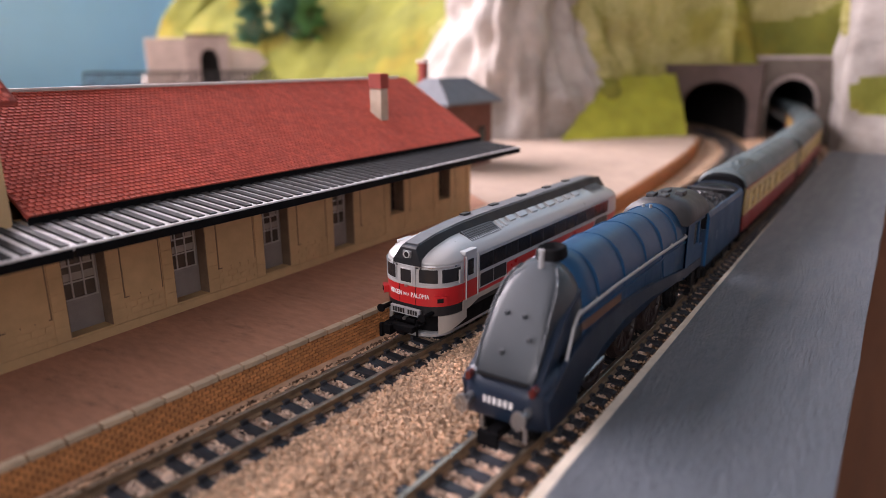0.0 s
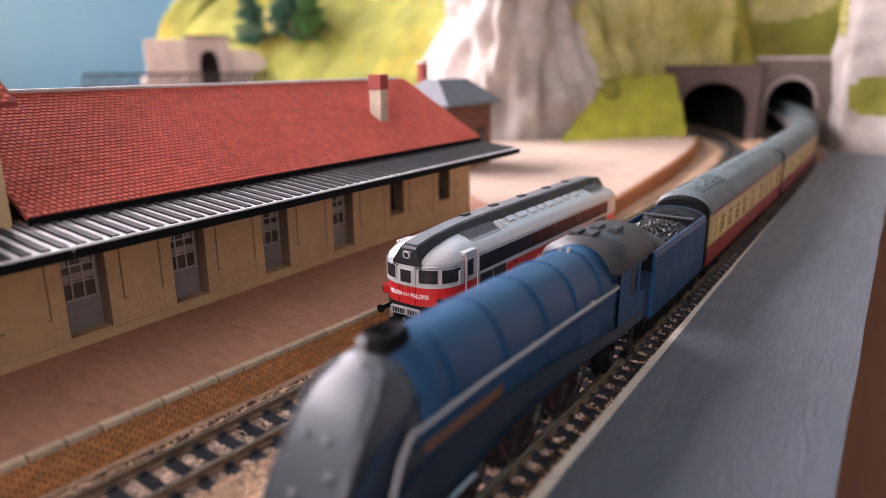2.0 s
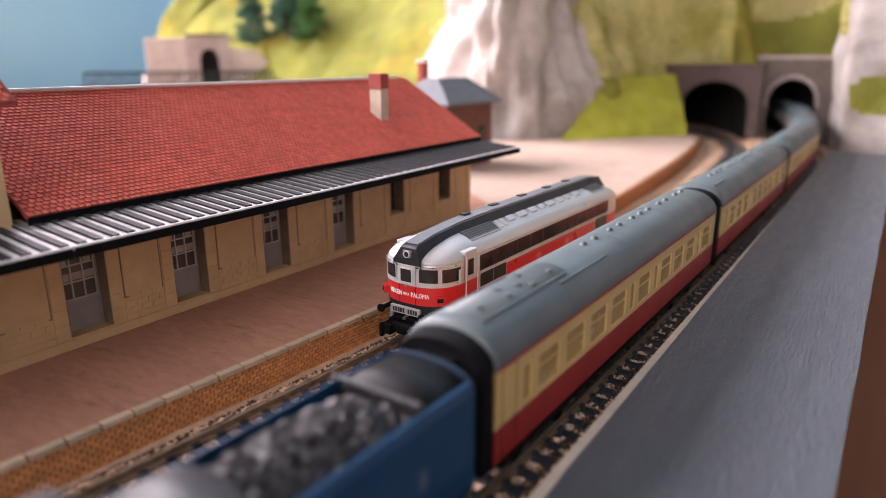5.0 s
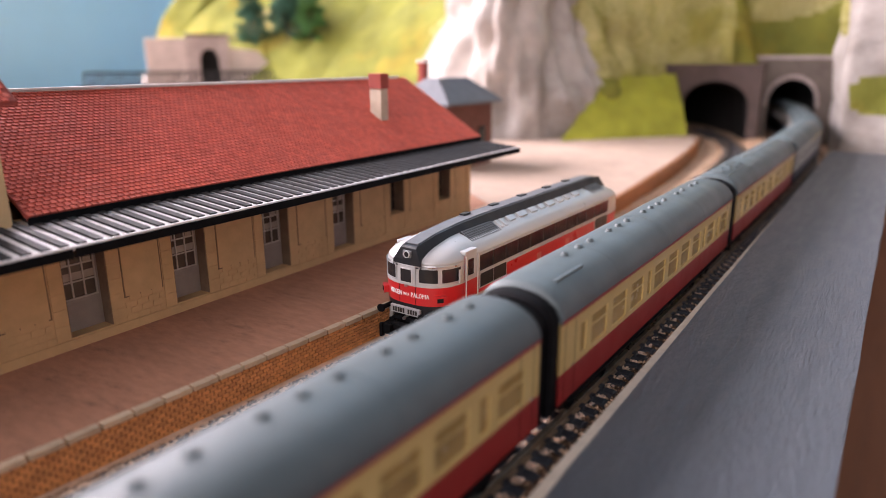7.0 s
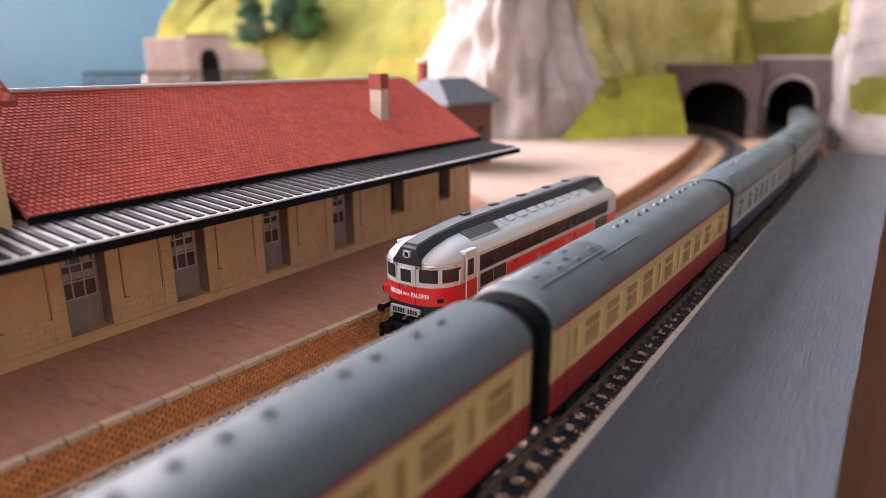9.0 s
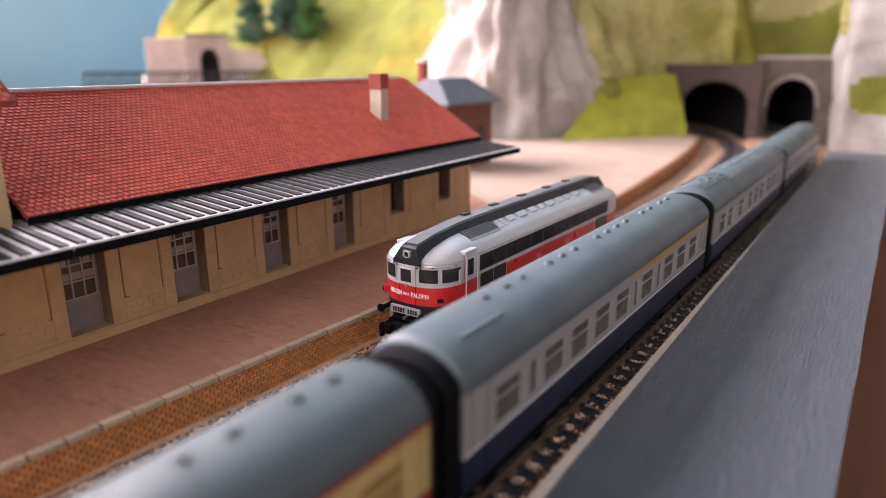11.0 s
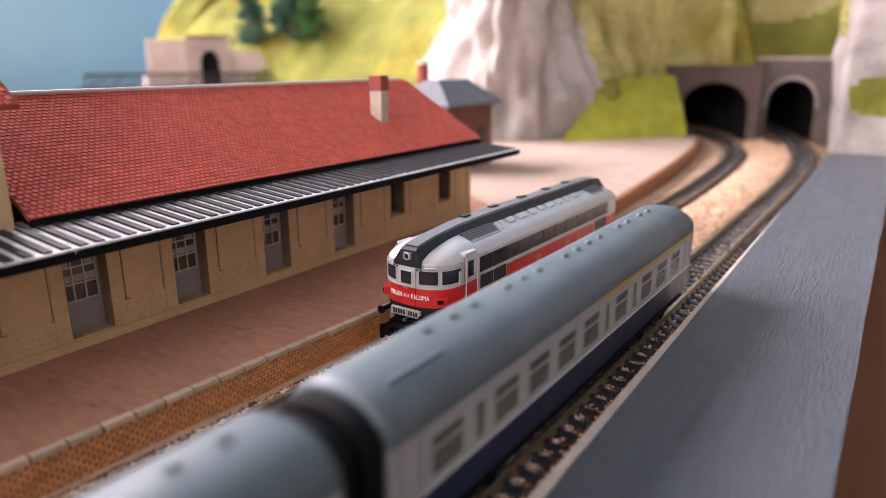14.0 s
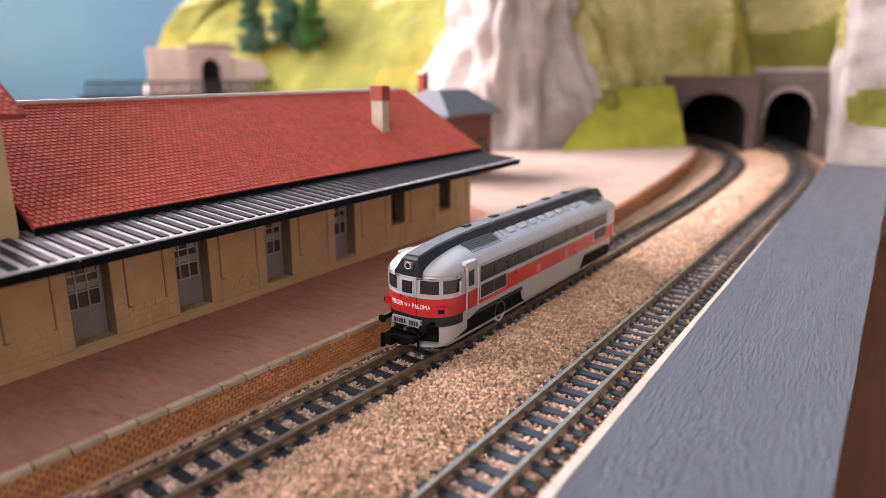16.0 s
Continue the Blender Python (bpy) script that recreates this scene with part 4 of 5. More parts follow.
def tender():
    t = thing("tender", "blue tender loaded with coal behind the locomotive", "tender")
    L = 47.5
    for s in (-1, 1):
        prof = [(s * 9.2, 6.0), (s * 9.2, 18.6), (s * 8.7, 19.8), (s * 8.2, 19.9), (s * 8.3, 18.4), (s * 8.5, 6.0)]
        part("side_sheet", prism(None, prof, "y", 1.5, L), "blue", t, "garter blue tender side")
        x = 12.0
        for k in range(4):
            part("letter_bar", boxes((*sorted((s * 9.2, s * 9.24)), x, x + 1.5, 11.2, 13.6)), "faint_letter", t, "pale letter bar")
            x += 7.6
        part("frame", boxes((*sorted((s * 6.9, s * 7.8)), 2, L - 1, 2.6, 6.0), bevel=0.2), "underframe", t)
        for y in (6, 17.5, 29, 41):
            part("axle_box", boxes((*sorted((s * 7.6, s * 8.5)), y - 1.2, y + 1.2, 2.4, 4.8), bevel=0.25), "underframe", t)
        part("step_board", boxes((*sorted((s * 8.0, s * 9.0)), 1, L, 5.3, 5.8)), "underframe", t)
    part("tank", boxes((-8.5, 8.5, 2, L - 0.8, 5.6, 15.4)), "blue_dark", t)
    part("front_bulkhead", loft([arch_ring(y, 8.9, 22.0, 6, 2.4, zm=18) for y in (2.4, 3.6)]), "black", t)
    part("fall_plate", loft([arch_ring(y, 8.6, z, 18.6, 2.2, 20, zm=18.7) for y, z in ((2.6, 22.6), (8, 22.3), (12, 21.4))]), "cab_roof", t, "grey front cover", smooth=True)
    part("rear_cover", loft([arch_ring(y, 8.7, z, 17.2, 2.3, 20, zm=17.6) for y, z in ((37, 20.2), (40, 21.4), (L - 0.6, 21.2))]), "underframe", t, "black rear tank top", smooth=True)
    part("coal_rail", rods(((-8.2, 36.5, 20.6), (8.2, 36.5, 20.6), 0.4), n=8), "cab_roof", t)
    part("rear_panel", loft([arch_ring(y, 9.0, 21.4, 5.6, 2.4, zm=18.4) for y in (L - 0.5, L + 0.3)]), "blue_dark", t)
    part("corridor_connector", boxes((-3.6, 3.6, L + 0.3, L + 3.4, 7.0, 20.6), bevel=0.4), "black", t)
    rg = random.Random(21)
    pts, sz = [], []
    for _ in range(1500):
        x, y = rg.uniform(-7.6, 7.6), rg.uniform(10.5, 37)
        z = 17.2 + 3.6 * max(0, 1 - (x / 8.2) ** 2) * max(0.25, 1 - ((y - 22) / 19) ** 2) + rg.uniform(-0.4, 0.5)
        pts.append((x * MM, y * MM, z * MM))
        sz.append(rg.uniform(0.4, 0.95) * MM)
    c = grain_mesh("coal_load", pts, sz, "coal", t, "heaped glossy black coal", seed=9)
    part("coal_bed", loft([[(-8.2, y, 15), (-8.2, y, 17.0), (-4, y, 17.0 + h * 0.75), (0, y, 17 + h), (4, y, 17 + h * 0.75), (8.2, y, 17.0), (8.2, y, 15)] for y, h in ((10, 2.2), (16, 3.2), (24, 3.4), (32, 2.6), (37.5, 1.4))]), "coal", t)
    for y in (6, 17.5, 29, 41):
        wheelset(t, y, 3.3, spokes=8)
    part("coupling", boxes((-1.1, 1.1, -4, 2, 2.6, 4.2), (-1.1, 1.1, L, L + 4, 2.6, 4.2), bevel=0.2), "black", t)
    return t


# ---------- red diesel ----------
DL, DW = 105.0, 9.7


def plan(w, yf, d=8.5, n=2.5, k=24, length=DL):
    """Outline in plan with rounded ends, from the front centre all round."""
    front = []
    for i in range(-k, k + 1):
        a = math.pi / 2 * i / k
        s, c = math.sin(a), math.cos(a)
        front.append((w * math.copysign(abs(s) ** (2 / n), s), yf + d * (1 - abs(c) ** (2 / n))))
    return front + [(x, length - y) for x, y in reversed(front)]


def ring_at(z, w=DW, yf=0.0, d=8.5, n=2.5):
    return [(x, y, z) for x, y in plan(w, yf, d, n)]


def wrap(s0, s1, z0, z1, off0, off1, cell=0.7):
    """A thin plate on the body's skin, between arc lengths from the front centre; s > 0 goes to +x."""
    half = [p for p in plan(DW, 0.0, k=60)[60:]]
    out = []
    n = max(2, int(abs(s1 - s0) / cell) + 1)
    for i in range(n + 1):
        s = s0 + (s1 - s0) * i / n
        sg, left = (1 if s >= 0 else -1), abs(s)
        for a, b in zip(half, half[1:]):
            l = math.hypot(b[0] - a[0], b[1] - a[1])
            if left <= l or b is half[-1]:
                t = left / l if l else 0
                x, y = a[0] + (b[0] - a[0]) * t, a[1] + (b[1] - a[1]) * t
                nx, ny = (b[1] - a[1]) / l, -(b[0] - a[0]) / l
                break
            left -= l
        out.append([(sg * (x + nx * o), y + ny * o, z) for z, o in ((z0, off0), (z1, off0), (z1, off1), (z0, off1))])
    return loft(out)


def arc_of(y):
    """Arc length from the front centre to where the side reaches y."""
    half = plan(DW, 0.0, k=60)[60:]
    s = 0
    for a, b in zip(half, half[1:]):
        l = math.hypot(b[0] - a[0], b[1] - a[1])
        if b[1] >= y:
            return s + l * (y - a[1]) / max(1e-6, b[1] - a[1])
        s += l
    return s


def red_locomotive():
    d = thing("diesel_locomotive", "red and silver model diesel locomotive with charcoal roof fairing", "locomotive")
    part("red_band", loft([ring_at(z) for z in (10.2, 15.3)]), "red", d, "scarlet waist band", smooth=False)
    part("lower_band", loft([ring_at(z, DW - 0.15, 0.15) for z in (7.6, 10.2)]), "charcoal", d, "black band under the red")
    part("upper_body", loft([ring_at(z, w, yf) for z, w, yf in ((15.3, DW, 0), (20.0, DW, 0.1), (20.6, DW - 0.05, 0.25))]), "silver", d, "silver window band")
    rings = []
    for i in range(11):
        a = math.pi / 2 * i / 10.6
        k = math.cos(a) ** (2 / 1.9)
        rings.append(ring_at(20.6 + 4.8 * math.sin(a) ** (2 / 1.9), DW * max(k, 0.12), 0.25 + 19.0 * (1 - k), 8.5 * max(k, 0.2)))
    part("roof", loft(rings), "silver", d, "domed silver roof", smooth=True)
    # silver skirt along the sides with bogie openings, cream front valance
    for s in (-1, 1):
        x0, x1 = sorted((s * (DW - 0.9), s * (DW - 0.02)))
        out = [(8, 10.2), (8, 7.4), (10.5, 7.6), (14.5, 8.9), (37, 8.9), (38.4, 4.0), (70, 4.0), (73.5, 8.4), (91, 8.4), (96, 7.4), (96, 10.2)]
        part("skirt", prism(None, out, "x", x0, x1), "valance_cream", d, "pale silver lower skirt")
        part("waist_line", wrap(s * 0.2, s * arc_of(96), 15.2, 15.6, 0.0, 0.13), "silver", d)
        part("lower_line", wrap(s * arc_of(8), s * arc_of(96), 10.05, 10.35, 0.0, 0.1), "valance_cream", d)
        v = wrap(s * 7.6, s * arc_of(9.6), 2.8, 7.5, -0.9, -0.1)
        for q in v.verts:
            q.co.z += max(0.0, q.co.y - 2.0) * 0.32 * (7.5 - q.co.z) / 4.7
        part("front_valance", v, "valance_cream", d, "cream curved corner valance")
        # front windows
        a0 = arc_of(8.5)
        for n0, n1 in ((3.3, 7.6), (8.5, a0 - 1.5)):
            part("cab_window", wrap(s * n0, s * n1, 16.35, 19.75, 0.0, 0.1), "cab_glass", d, "dark curved cab window")
            for q0, q1, zz0, zz1 in ((n0 - 0.16, n1 + 0.16, 16.15, 16.35), (n0 - 0.16, n1 + 0.16, 19.75, 19.95), (n0 - 0.16, n0, 16.35, 19.75), (n1, n1 + 0.16, 16.35, 19.75)):
                part("window_surround", wrap(s * q0, s * q1, zz0, zz1, 0.0, 0.22), "silver", d)
        part("eyebrow", wrap(s * 2.4, s * (a0 - 1.3), 20.15, 20.35, 0.0, 0.3), "steel", d)
        # cab door with handrails
        a1 = arc_of(13.0)
        part("cab_door", wrap(s * a0, s * a1, 10.4, 22.0, 0.0, 0.1), "red", d, "red cab door")
        part("door_upper", wrap(s * a0, s * a1, 15.3, 22.0, 0.02, 0.16), "silver", d)
        part("door_window", wrap(s * (a0 + 1.2), s * (a1 - 1.1), 16.6, 20.6, 0.05, 0.24), "cab_glass", d)
        for y in (8.4, 13.1):
            part("handrail", rods(((s * (DW + 0.6), y, 10.5), (s * (DW + 0.6), y, 21.8), 0.18), n=6), "silver", d, "thin silver handrail")
        part("door_hood", boxes((*sorted((s * (DW - 1.2), s * (DW + 0.35))), 8.4, 13.1, 22.0, 22.9), bevel=0.25), "silver", d)
        # side windows
        part("window_strip", boxes((*sorted((s * DW, s * (DW + 0.06))), 14.6, 92.0, 16.3, 20.4), bevel=0.02), "charcoal", d)
        part("window_trim", boxes((*sorted((s * DW, s * (DW + 0.13))), 14.2, 92.3, 16.0, 16.3), (*sorted((s * DW, s * (DW + 0.13))), 14.2, 92.3, 20.4, 20.7), (*sorted((s * DW, s * (DW + 0.13))), 14.2, 14.6, 16.0, 20.7)), "silver", d)
        y = 14.8
        while y < 91:
            w = 5.9 if y < 28 else 6.0
            part("side_window", boxes((*sorted((s * DW, s * (DW + 0.1))), y, min(y + w, 91.8), 16.4, 20.3)), "cab_glass", d, "dark side window")
            y += w + 0.55
        for ya, yb in ((15.0, 27.6), (81, 91.5)):
            part("lower_frame", boxes((*sorted((s * DW, s * (DW + 0.08))), ya - 0.4, yb + 0.4, 11.4, 15.9), bevel=0.03), "silver", d)
            part("lower_window", boxes((*sorted((s * DW, s * (DW + 0.14))), ya, (ya + yb) / 2 - 0.15, 11.8, 15.5)), "charcoal", d)
            part("lower_window", boxes((*sorted((s * DW, s * (DW + 0.14))), (ya + yb) / 2 + 0.15, yb, 11.8, 15.5)), "charcoal", d)
        for y in (44, 60):
            part("side_mark", boxes((*sorted((s * DW, s * (DW + 0.05))), y, y + 2.2, 10.9, 13.4)), "red_mark", d, "pale red marking bar")
        # lamps, buffers
        lamp = wrap(s * 6.9, s * 9.3, 11.3, 13.2, 0.0, 1.2)
        part("lamp_housing", lamp, "red", d)
        part("lamp_lens", wrap(s * 7.4, s * 8.6, 11.7, 12.8, 1.15, 1.32), "underframe", d, "dark square lamp lens")
        part("buffer", rods(((s * 5.9, -2.4, 8.4), (s * 5.9, 1.5, 8.4), 0.6), ((s * 5.9, -2.8, 8.4), (s * 5.9, -2.4, 8.4), 1.05), n=14), "black", d, "black round buffer")
        part("mirror", boxes((*sorted((s * (DW + 0.3), s * (DW + 0.7))), 5.8, 6.5, 16.0, 19.2), bevel=0.12), "silver", d)
        part("pipe", rods(((s * 3.2, -0.6, 6.6), (s * 3.4, -1.0, 2.6), 0.3), n=6), "black", d)
    # nose door and its window
    part("nose_door", wrap(-2.4, 2.4, 15.3, 20.3, 0.0, 0.32), "silver", d)
    part("door_window", wrap(-1.5, 1.5, 16.1, 19.3, 0.2, 0.42), "cab_glass", d)
    for q in ((-1.75, 1.75, 15.85, 16.1), (-1.75, 1.75, 19.3, 19.55), (-1.75, -1.5, 16.1, 19.3), (1.5, 1.75, 16.1, 19.3)):
        part("door_window_frame", wrap(*q, 0.2, 0.55), "silver", d)
    part("door_handle", boxes((-0.3, 0.4, -0.75, -0.3, 15.0, 15.4)), "steel", d)
    for x in (-2.3, 2.3):
        part("door_seam", wrap(x - 0.06, x + 0.06, 10.3, 15.2, 0.0, 0.04), "underframe", d)
    # name along the nose, each word bent onto the skin in one piece per letter
    text = "VIRGEN DE LA PALOMA"
    widths = {" ": 0.45, "I": 0.42, "M": 0.92, "V": 0.78, "G": 0.78, "O": 0.8, "A": 0.78, "N": 0.8}
    small = range(7, 12)
    total = sum(widths.get(c, 0.66) * (0.5 if i in small else 1) for i, c in enumerate(text))
    s, k = -5.7, 11.4 / total
    for i, c in enumerate(text):
        w = widths.get(c, 0.66) * (0.5 if i in small else 1) * k
        if c != " ":
            sm = s + w / 2
            q = wrap(sm - 0.05, sm + 0.05, 12.7, 12.8, 0.0, 0.1)
            q.verts.ensure_lookup_table()
            ctr = sum((v.co for v in q.verts), Vector()) / len(q.verts)
            va, vb = q.verts[0].co.copy(), q.verts[len(q.verts) - 4].co.copy()
            q.free()
            yaw = math.degrees(math.atan2(vb.y - va.y, vb.x - va.x))
            letters("letter", c, 1.1 if i in small else 1.75, d, "white", pose(ctr.x, ctr.y - 0.03, ctr.z, 90, 0, yaw), "white letter", depth=0.06, width=w * 0.86)
        s += w
    part("number_plate", boxes((-4.2, 4.2, -1.1, -0.3, 7.5, 9.5), bevel=0.15), "grey_panel", d, "grey number plate")
    x = -3.5
    for i in range(10):
        if i != 5:
            part("plate_bar", boxes((x, x + 0.5, -1.16, -1.08, 7.9, 9.1)), "black_print", d)
        x += 0.72
    # lower front: black opening, silver lip, coupler
    part("front_lip", loft([ring_at(z, w, yf, 7) for z, w, yf in ((1.9, 7.2, 0.6), (2.5, 8.3, -0.3), (3.1, 8.3, -0.3), (3.3, 7.9, 0.2))]), "grey_panel", d, "pale lower bumper lip")
    part("front_mask", loft([ring_at(z, 8.5, 1.2, 7) for z in (3.2, 7.8)]), "black", d)
    part("step", boxes((-4.5, -3.0, -1.4, 0.5, 5.2, 5.8), (3.0, 4.5, -1.4, 0.5, 5.2, 5.8), (-2.8, 2.8, -1.2, 0.4, 5.8, 6.8), bevel=0.15), "black", d)
    part("coupler", boxes((-1.2, 1.2, -3, 4, 3.0, 4.4), (-4.2, 3.8, -3.6, -1.6, 4.0, 5.5), (-4.2, -1.6, -4.8, -2.2, 3.0, 5.3), (-4.4, -3.6, -5.4, -4.2, 2.4, 5.6), bevel=0.25), "black", d, "black plastic coupler")
    part("draw_hook", rods(((0, -1.6, 6.6), (0, 0.5, 6.6), 0.45), n=8), "steel", d)
    # charcoal fairing along the roof
    sec = [(0.1, 4.0, 3.6, 21.2, 21.5), (0.6, 3.6, 2.2, 21.8, 24.2), (1.2, 3.4, 2.0, 22.3, 24.7), (8, 3.7, 2.2, 23.9, 26.0), (18, 3.8, 2.4, 24.9, 26.8), (30, 3.8, 2.5, 25.0, 27.1), (95, 3.8, 2.5, 25.0, 27.1), (101, 3.9, 2.3, 23.6, 26.4), (104.2, 4.0, 2.2, 21.6, 24.4)]
    part("roof_fairing", loft([[(-b, y, z0), (-t, y, z1), (t, y, z1), (b, y, z0), (b, y, z0 - 1.5), (-b, y, z0 - 1.5)] for y, b, t, z0, z1 in sec]), "charcoal", d, "charcoal roof fairing")
    part("fairing_panel", loft([[(-2.0, y, z), (-2.0, y, z + 0.12), (1.6, y, z + 0.12), (1.6, y, z)] for y, z in ((2.0, 24.9), (8.2, 26.04), (18, 26.84), (30, 27.14), (95, 27.14))]), "walkway", d, "grey roof walkway")
    part("headlamp_box", boxes((-1.15, 1.15, 0.0, 1.6, 22.0, 23.7), bevel=0.2), "walkway", d)
    part("headlamp_rim", loft([[(r * math.cos(q), y, 22.85 + r * math.sin(q)) for q in [2 * math.pi * i / 20 for i in range(20)]] for y, r in ((-0.05, 0.62), (-0.22, 0.66), (-0.22, 0.84), (0.1, 0.9))], cap=False), "silver", d, "bright headlamp rim")
    part("headlamp", rods(((0, -0.15, 22.85), (0, 0.4, 22.85), 0.62), n=16), "cab_glass", d, "round dark headlamp")
    for y in (24, 38, 52, 66, 80):
        part("fairing_hatch", boxes((-2.2, -0.6, y, y + 3.2, 27.1, 27.6), bevel=0.15), "charcoal", d)
    for s in (-1, 1):
        # roof grilles on the shoulder
        z, a = 24.4, -s * 30
        gm = pose(s * 5.9 * MM, 0, z * MM, 0, -a, 0)
        for y0, y1 in ((15, 29), (84, 94)):
            g = part("roof_grille", boxes((-1.9, 1.9, y0, y1, -0.2, 0.32)), "concrete_grey", d, "dark roof grille")
            g.matrix_basis = gm
            for k in range(6):
                b = part("grille_bar", boxes((-1.9 + k * 0.72, -1.72 + k * 0.72, y0, y1, 0.3, 0.42)), "walkway", d)
                b.matrix_basis = gm
            for k in range(int((y1 - y0) / 1.0) + 1):
                b = part("grille_bar", boxes((-1.9, 1.9, y0 + k * 1.0 - 0.09, y0 + k * 1.0 + 0.09, 0.3, 0.42)), "walkway", d)
                b.matrix_basis = gm
        for y, l in ((30.2, 1.2), (32.4, 1.2), (36, 3), (41, 4), (47, 3), (52, 2.2), (56, 4), (62, 3), (67, 2), (72, 4)):
            b = part("roof_fitting", boxes((-1.5, 1.3 if l < 2 else 0.3, y, y + l, 0.1, 0.6), bevel=0.12), "silver", d)
            b.matrix_basis = gm
        b = part("lifting_eye", boxes((-0.2, 1.6, 10.5, 11.1, -0.3, 0.2), bevel=0.1), "silver", d)
        b.matrix_basis = gm
    for y in (26, 82):
        bogie(d, y, wb=16, r=3.3, turn=False)
    for s in (-1, 1):
        part("wheel_rim", loft([[(s * (8.1 + o), 27 + r * math.cos(a), 4.2 + r * math.sin(a)) for a in [2 * math.pi * i / 24 for i in range(24)]] for o, r in ((0, 2.3), (0.4, 2.3), (0.4, 2.8), (0, 2.8), (0, 2.3))], cap=False), "white_bar", d, "pale ring on the wheel")
    part("fuel_tank", boxes((-7.5, 7.5, 40, 68, 2.4, 8.0), bevel=0.6), "underframe", d)
    part("floor", boxes((-8.8, 8.8, 6, 99, 7.0, 9.0)), "underframe", d)
    return d


def bend(v, knots):
    """Piecewise linear map through (from, to) pairs."""
    for (a, b), (c, d) in zip(knots, knots[1:]):
        if v <= c:
            return b + (d - b) * (v - a) / (c - a)
    return knots[-1][1] + v - knots[-1][0]


def proportion(root, fx, ky, kz, wheel=1.0):
    """Bring a vehicle to the model's own proportions: width factor, length and height maps in mm; wheels stay round."""
    seen = set()
    for o in root.children_recursive:
        if "wheelset" in o.name:
            o.location = (0, bend(o.location.y / MM, ky) * MM, o.location.z * wheel)
            o.scale = (1, wheel, wheel)
            continue
        if o.type == "MESH" and o.data.name not in seen:
            seen.add(o.data.name)
            for v in o.data.vertices:
                v.co = (v.co.x * fx, bend(v.co.y / MM, ky) * MM, bend(v.co.z / MM, kz) * MM)
# ---------- scenery ----------
# foot of the hillside: x, y, lean (run per rise), cover
FOOT = [(-1.10, 0.82, 0.5, "g"), (-0.95, 0.60, 0.4, "g"), (-0.86, 0.53, 0.7, "g"), (-0.68, 0.545, 0.85, "g"), (-0.56, 0.575, 0.9, "g"), (-0.455, 0.585, 0.6, "g"), (-0.415, 0.56, 0.35, "r"),
        (-0.35, 0.515, 0.22, "r"), (-0.285, 0.475, 0.2, "r"), (-0.245, 0.505, 0.22, "r"), (-0.218, 0.545, 0.3, "m"), (-0.197, 0.60, 0.4, "m"), (-0.190, 0.655, 0.35, "m"), (-0.112, 0.662, 0.4, "t"),
        (-0.106, 0.697, 0.4, "t"), (-0.050, 0.697, 0.08, "r"), (-0.044, 0.62, 0.03, "r"), (-0.034, 0.556, 0.04, "r"), (0.03, 0.545, 0.12, "r"), (0.22, 0.53, 0.3, "r"), (0.5, 0.50, 0.3, "r")]


def foot(u):
    i = min(int(u), len(FOOT) - 2)
    t = u - i
    a, b = FOOT[i], FOOT[i + 1]
    return a[0] + (b[0] - a[0]) * t, a[1] + (b[1] - a[1]) * t, a[2] + (b[2] - a[2]) * t


def hillside(u, z):
    """A point of the hill's surface: along the foot, and up."""
    x, y, lean = foot(u)
    x0, y0, _ = foot(max(0, u - 0.9))
    x1, y1, _ = foot(min(len(FOOT) - 1.001, u + 0.9))
    dx, dy = x1 - x0, y1 - y0
    l = math.hypot(dx, dy)
    nx, ny = -dy / l, dx / l
    k = lean * z * (1 + 0.5 * z / 0.25)
    rough = 0.35 if 1.5 < u < 5.2 else 0.5 if u > 14.3 else 1.0
    p = Vector((x, y, z))
    n1 = noise.noise(p * 14) * 0.018 + noise.noise(p * 42 + Vector((3, 1, 2))) * 0.008
    crag = abs(noise.noise(Vector((x * 26, y * 26, z * 6)))) * -0.034 + noise.noise(Vector((x * 70, y * 70, z * 16))) * 0.009
    k += (n1 + crag) * rough * min(1, 0.15 + z / 0.05)
    return Vector((x + nx * k, y + ny * k, z + 0.004 * noise.noise(p * 30) * min(1, z / 0.03)))


def in_portal(p):
    return (-0.178 < p.x < -0.108 and p.z < 0.055 and p.y > 0.63) or (-0.108 < p.x < -0.062 and p.z < 0.060 and p.y > 0.66)


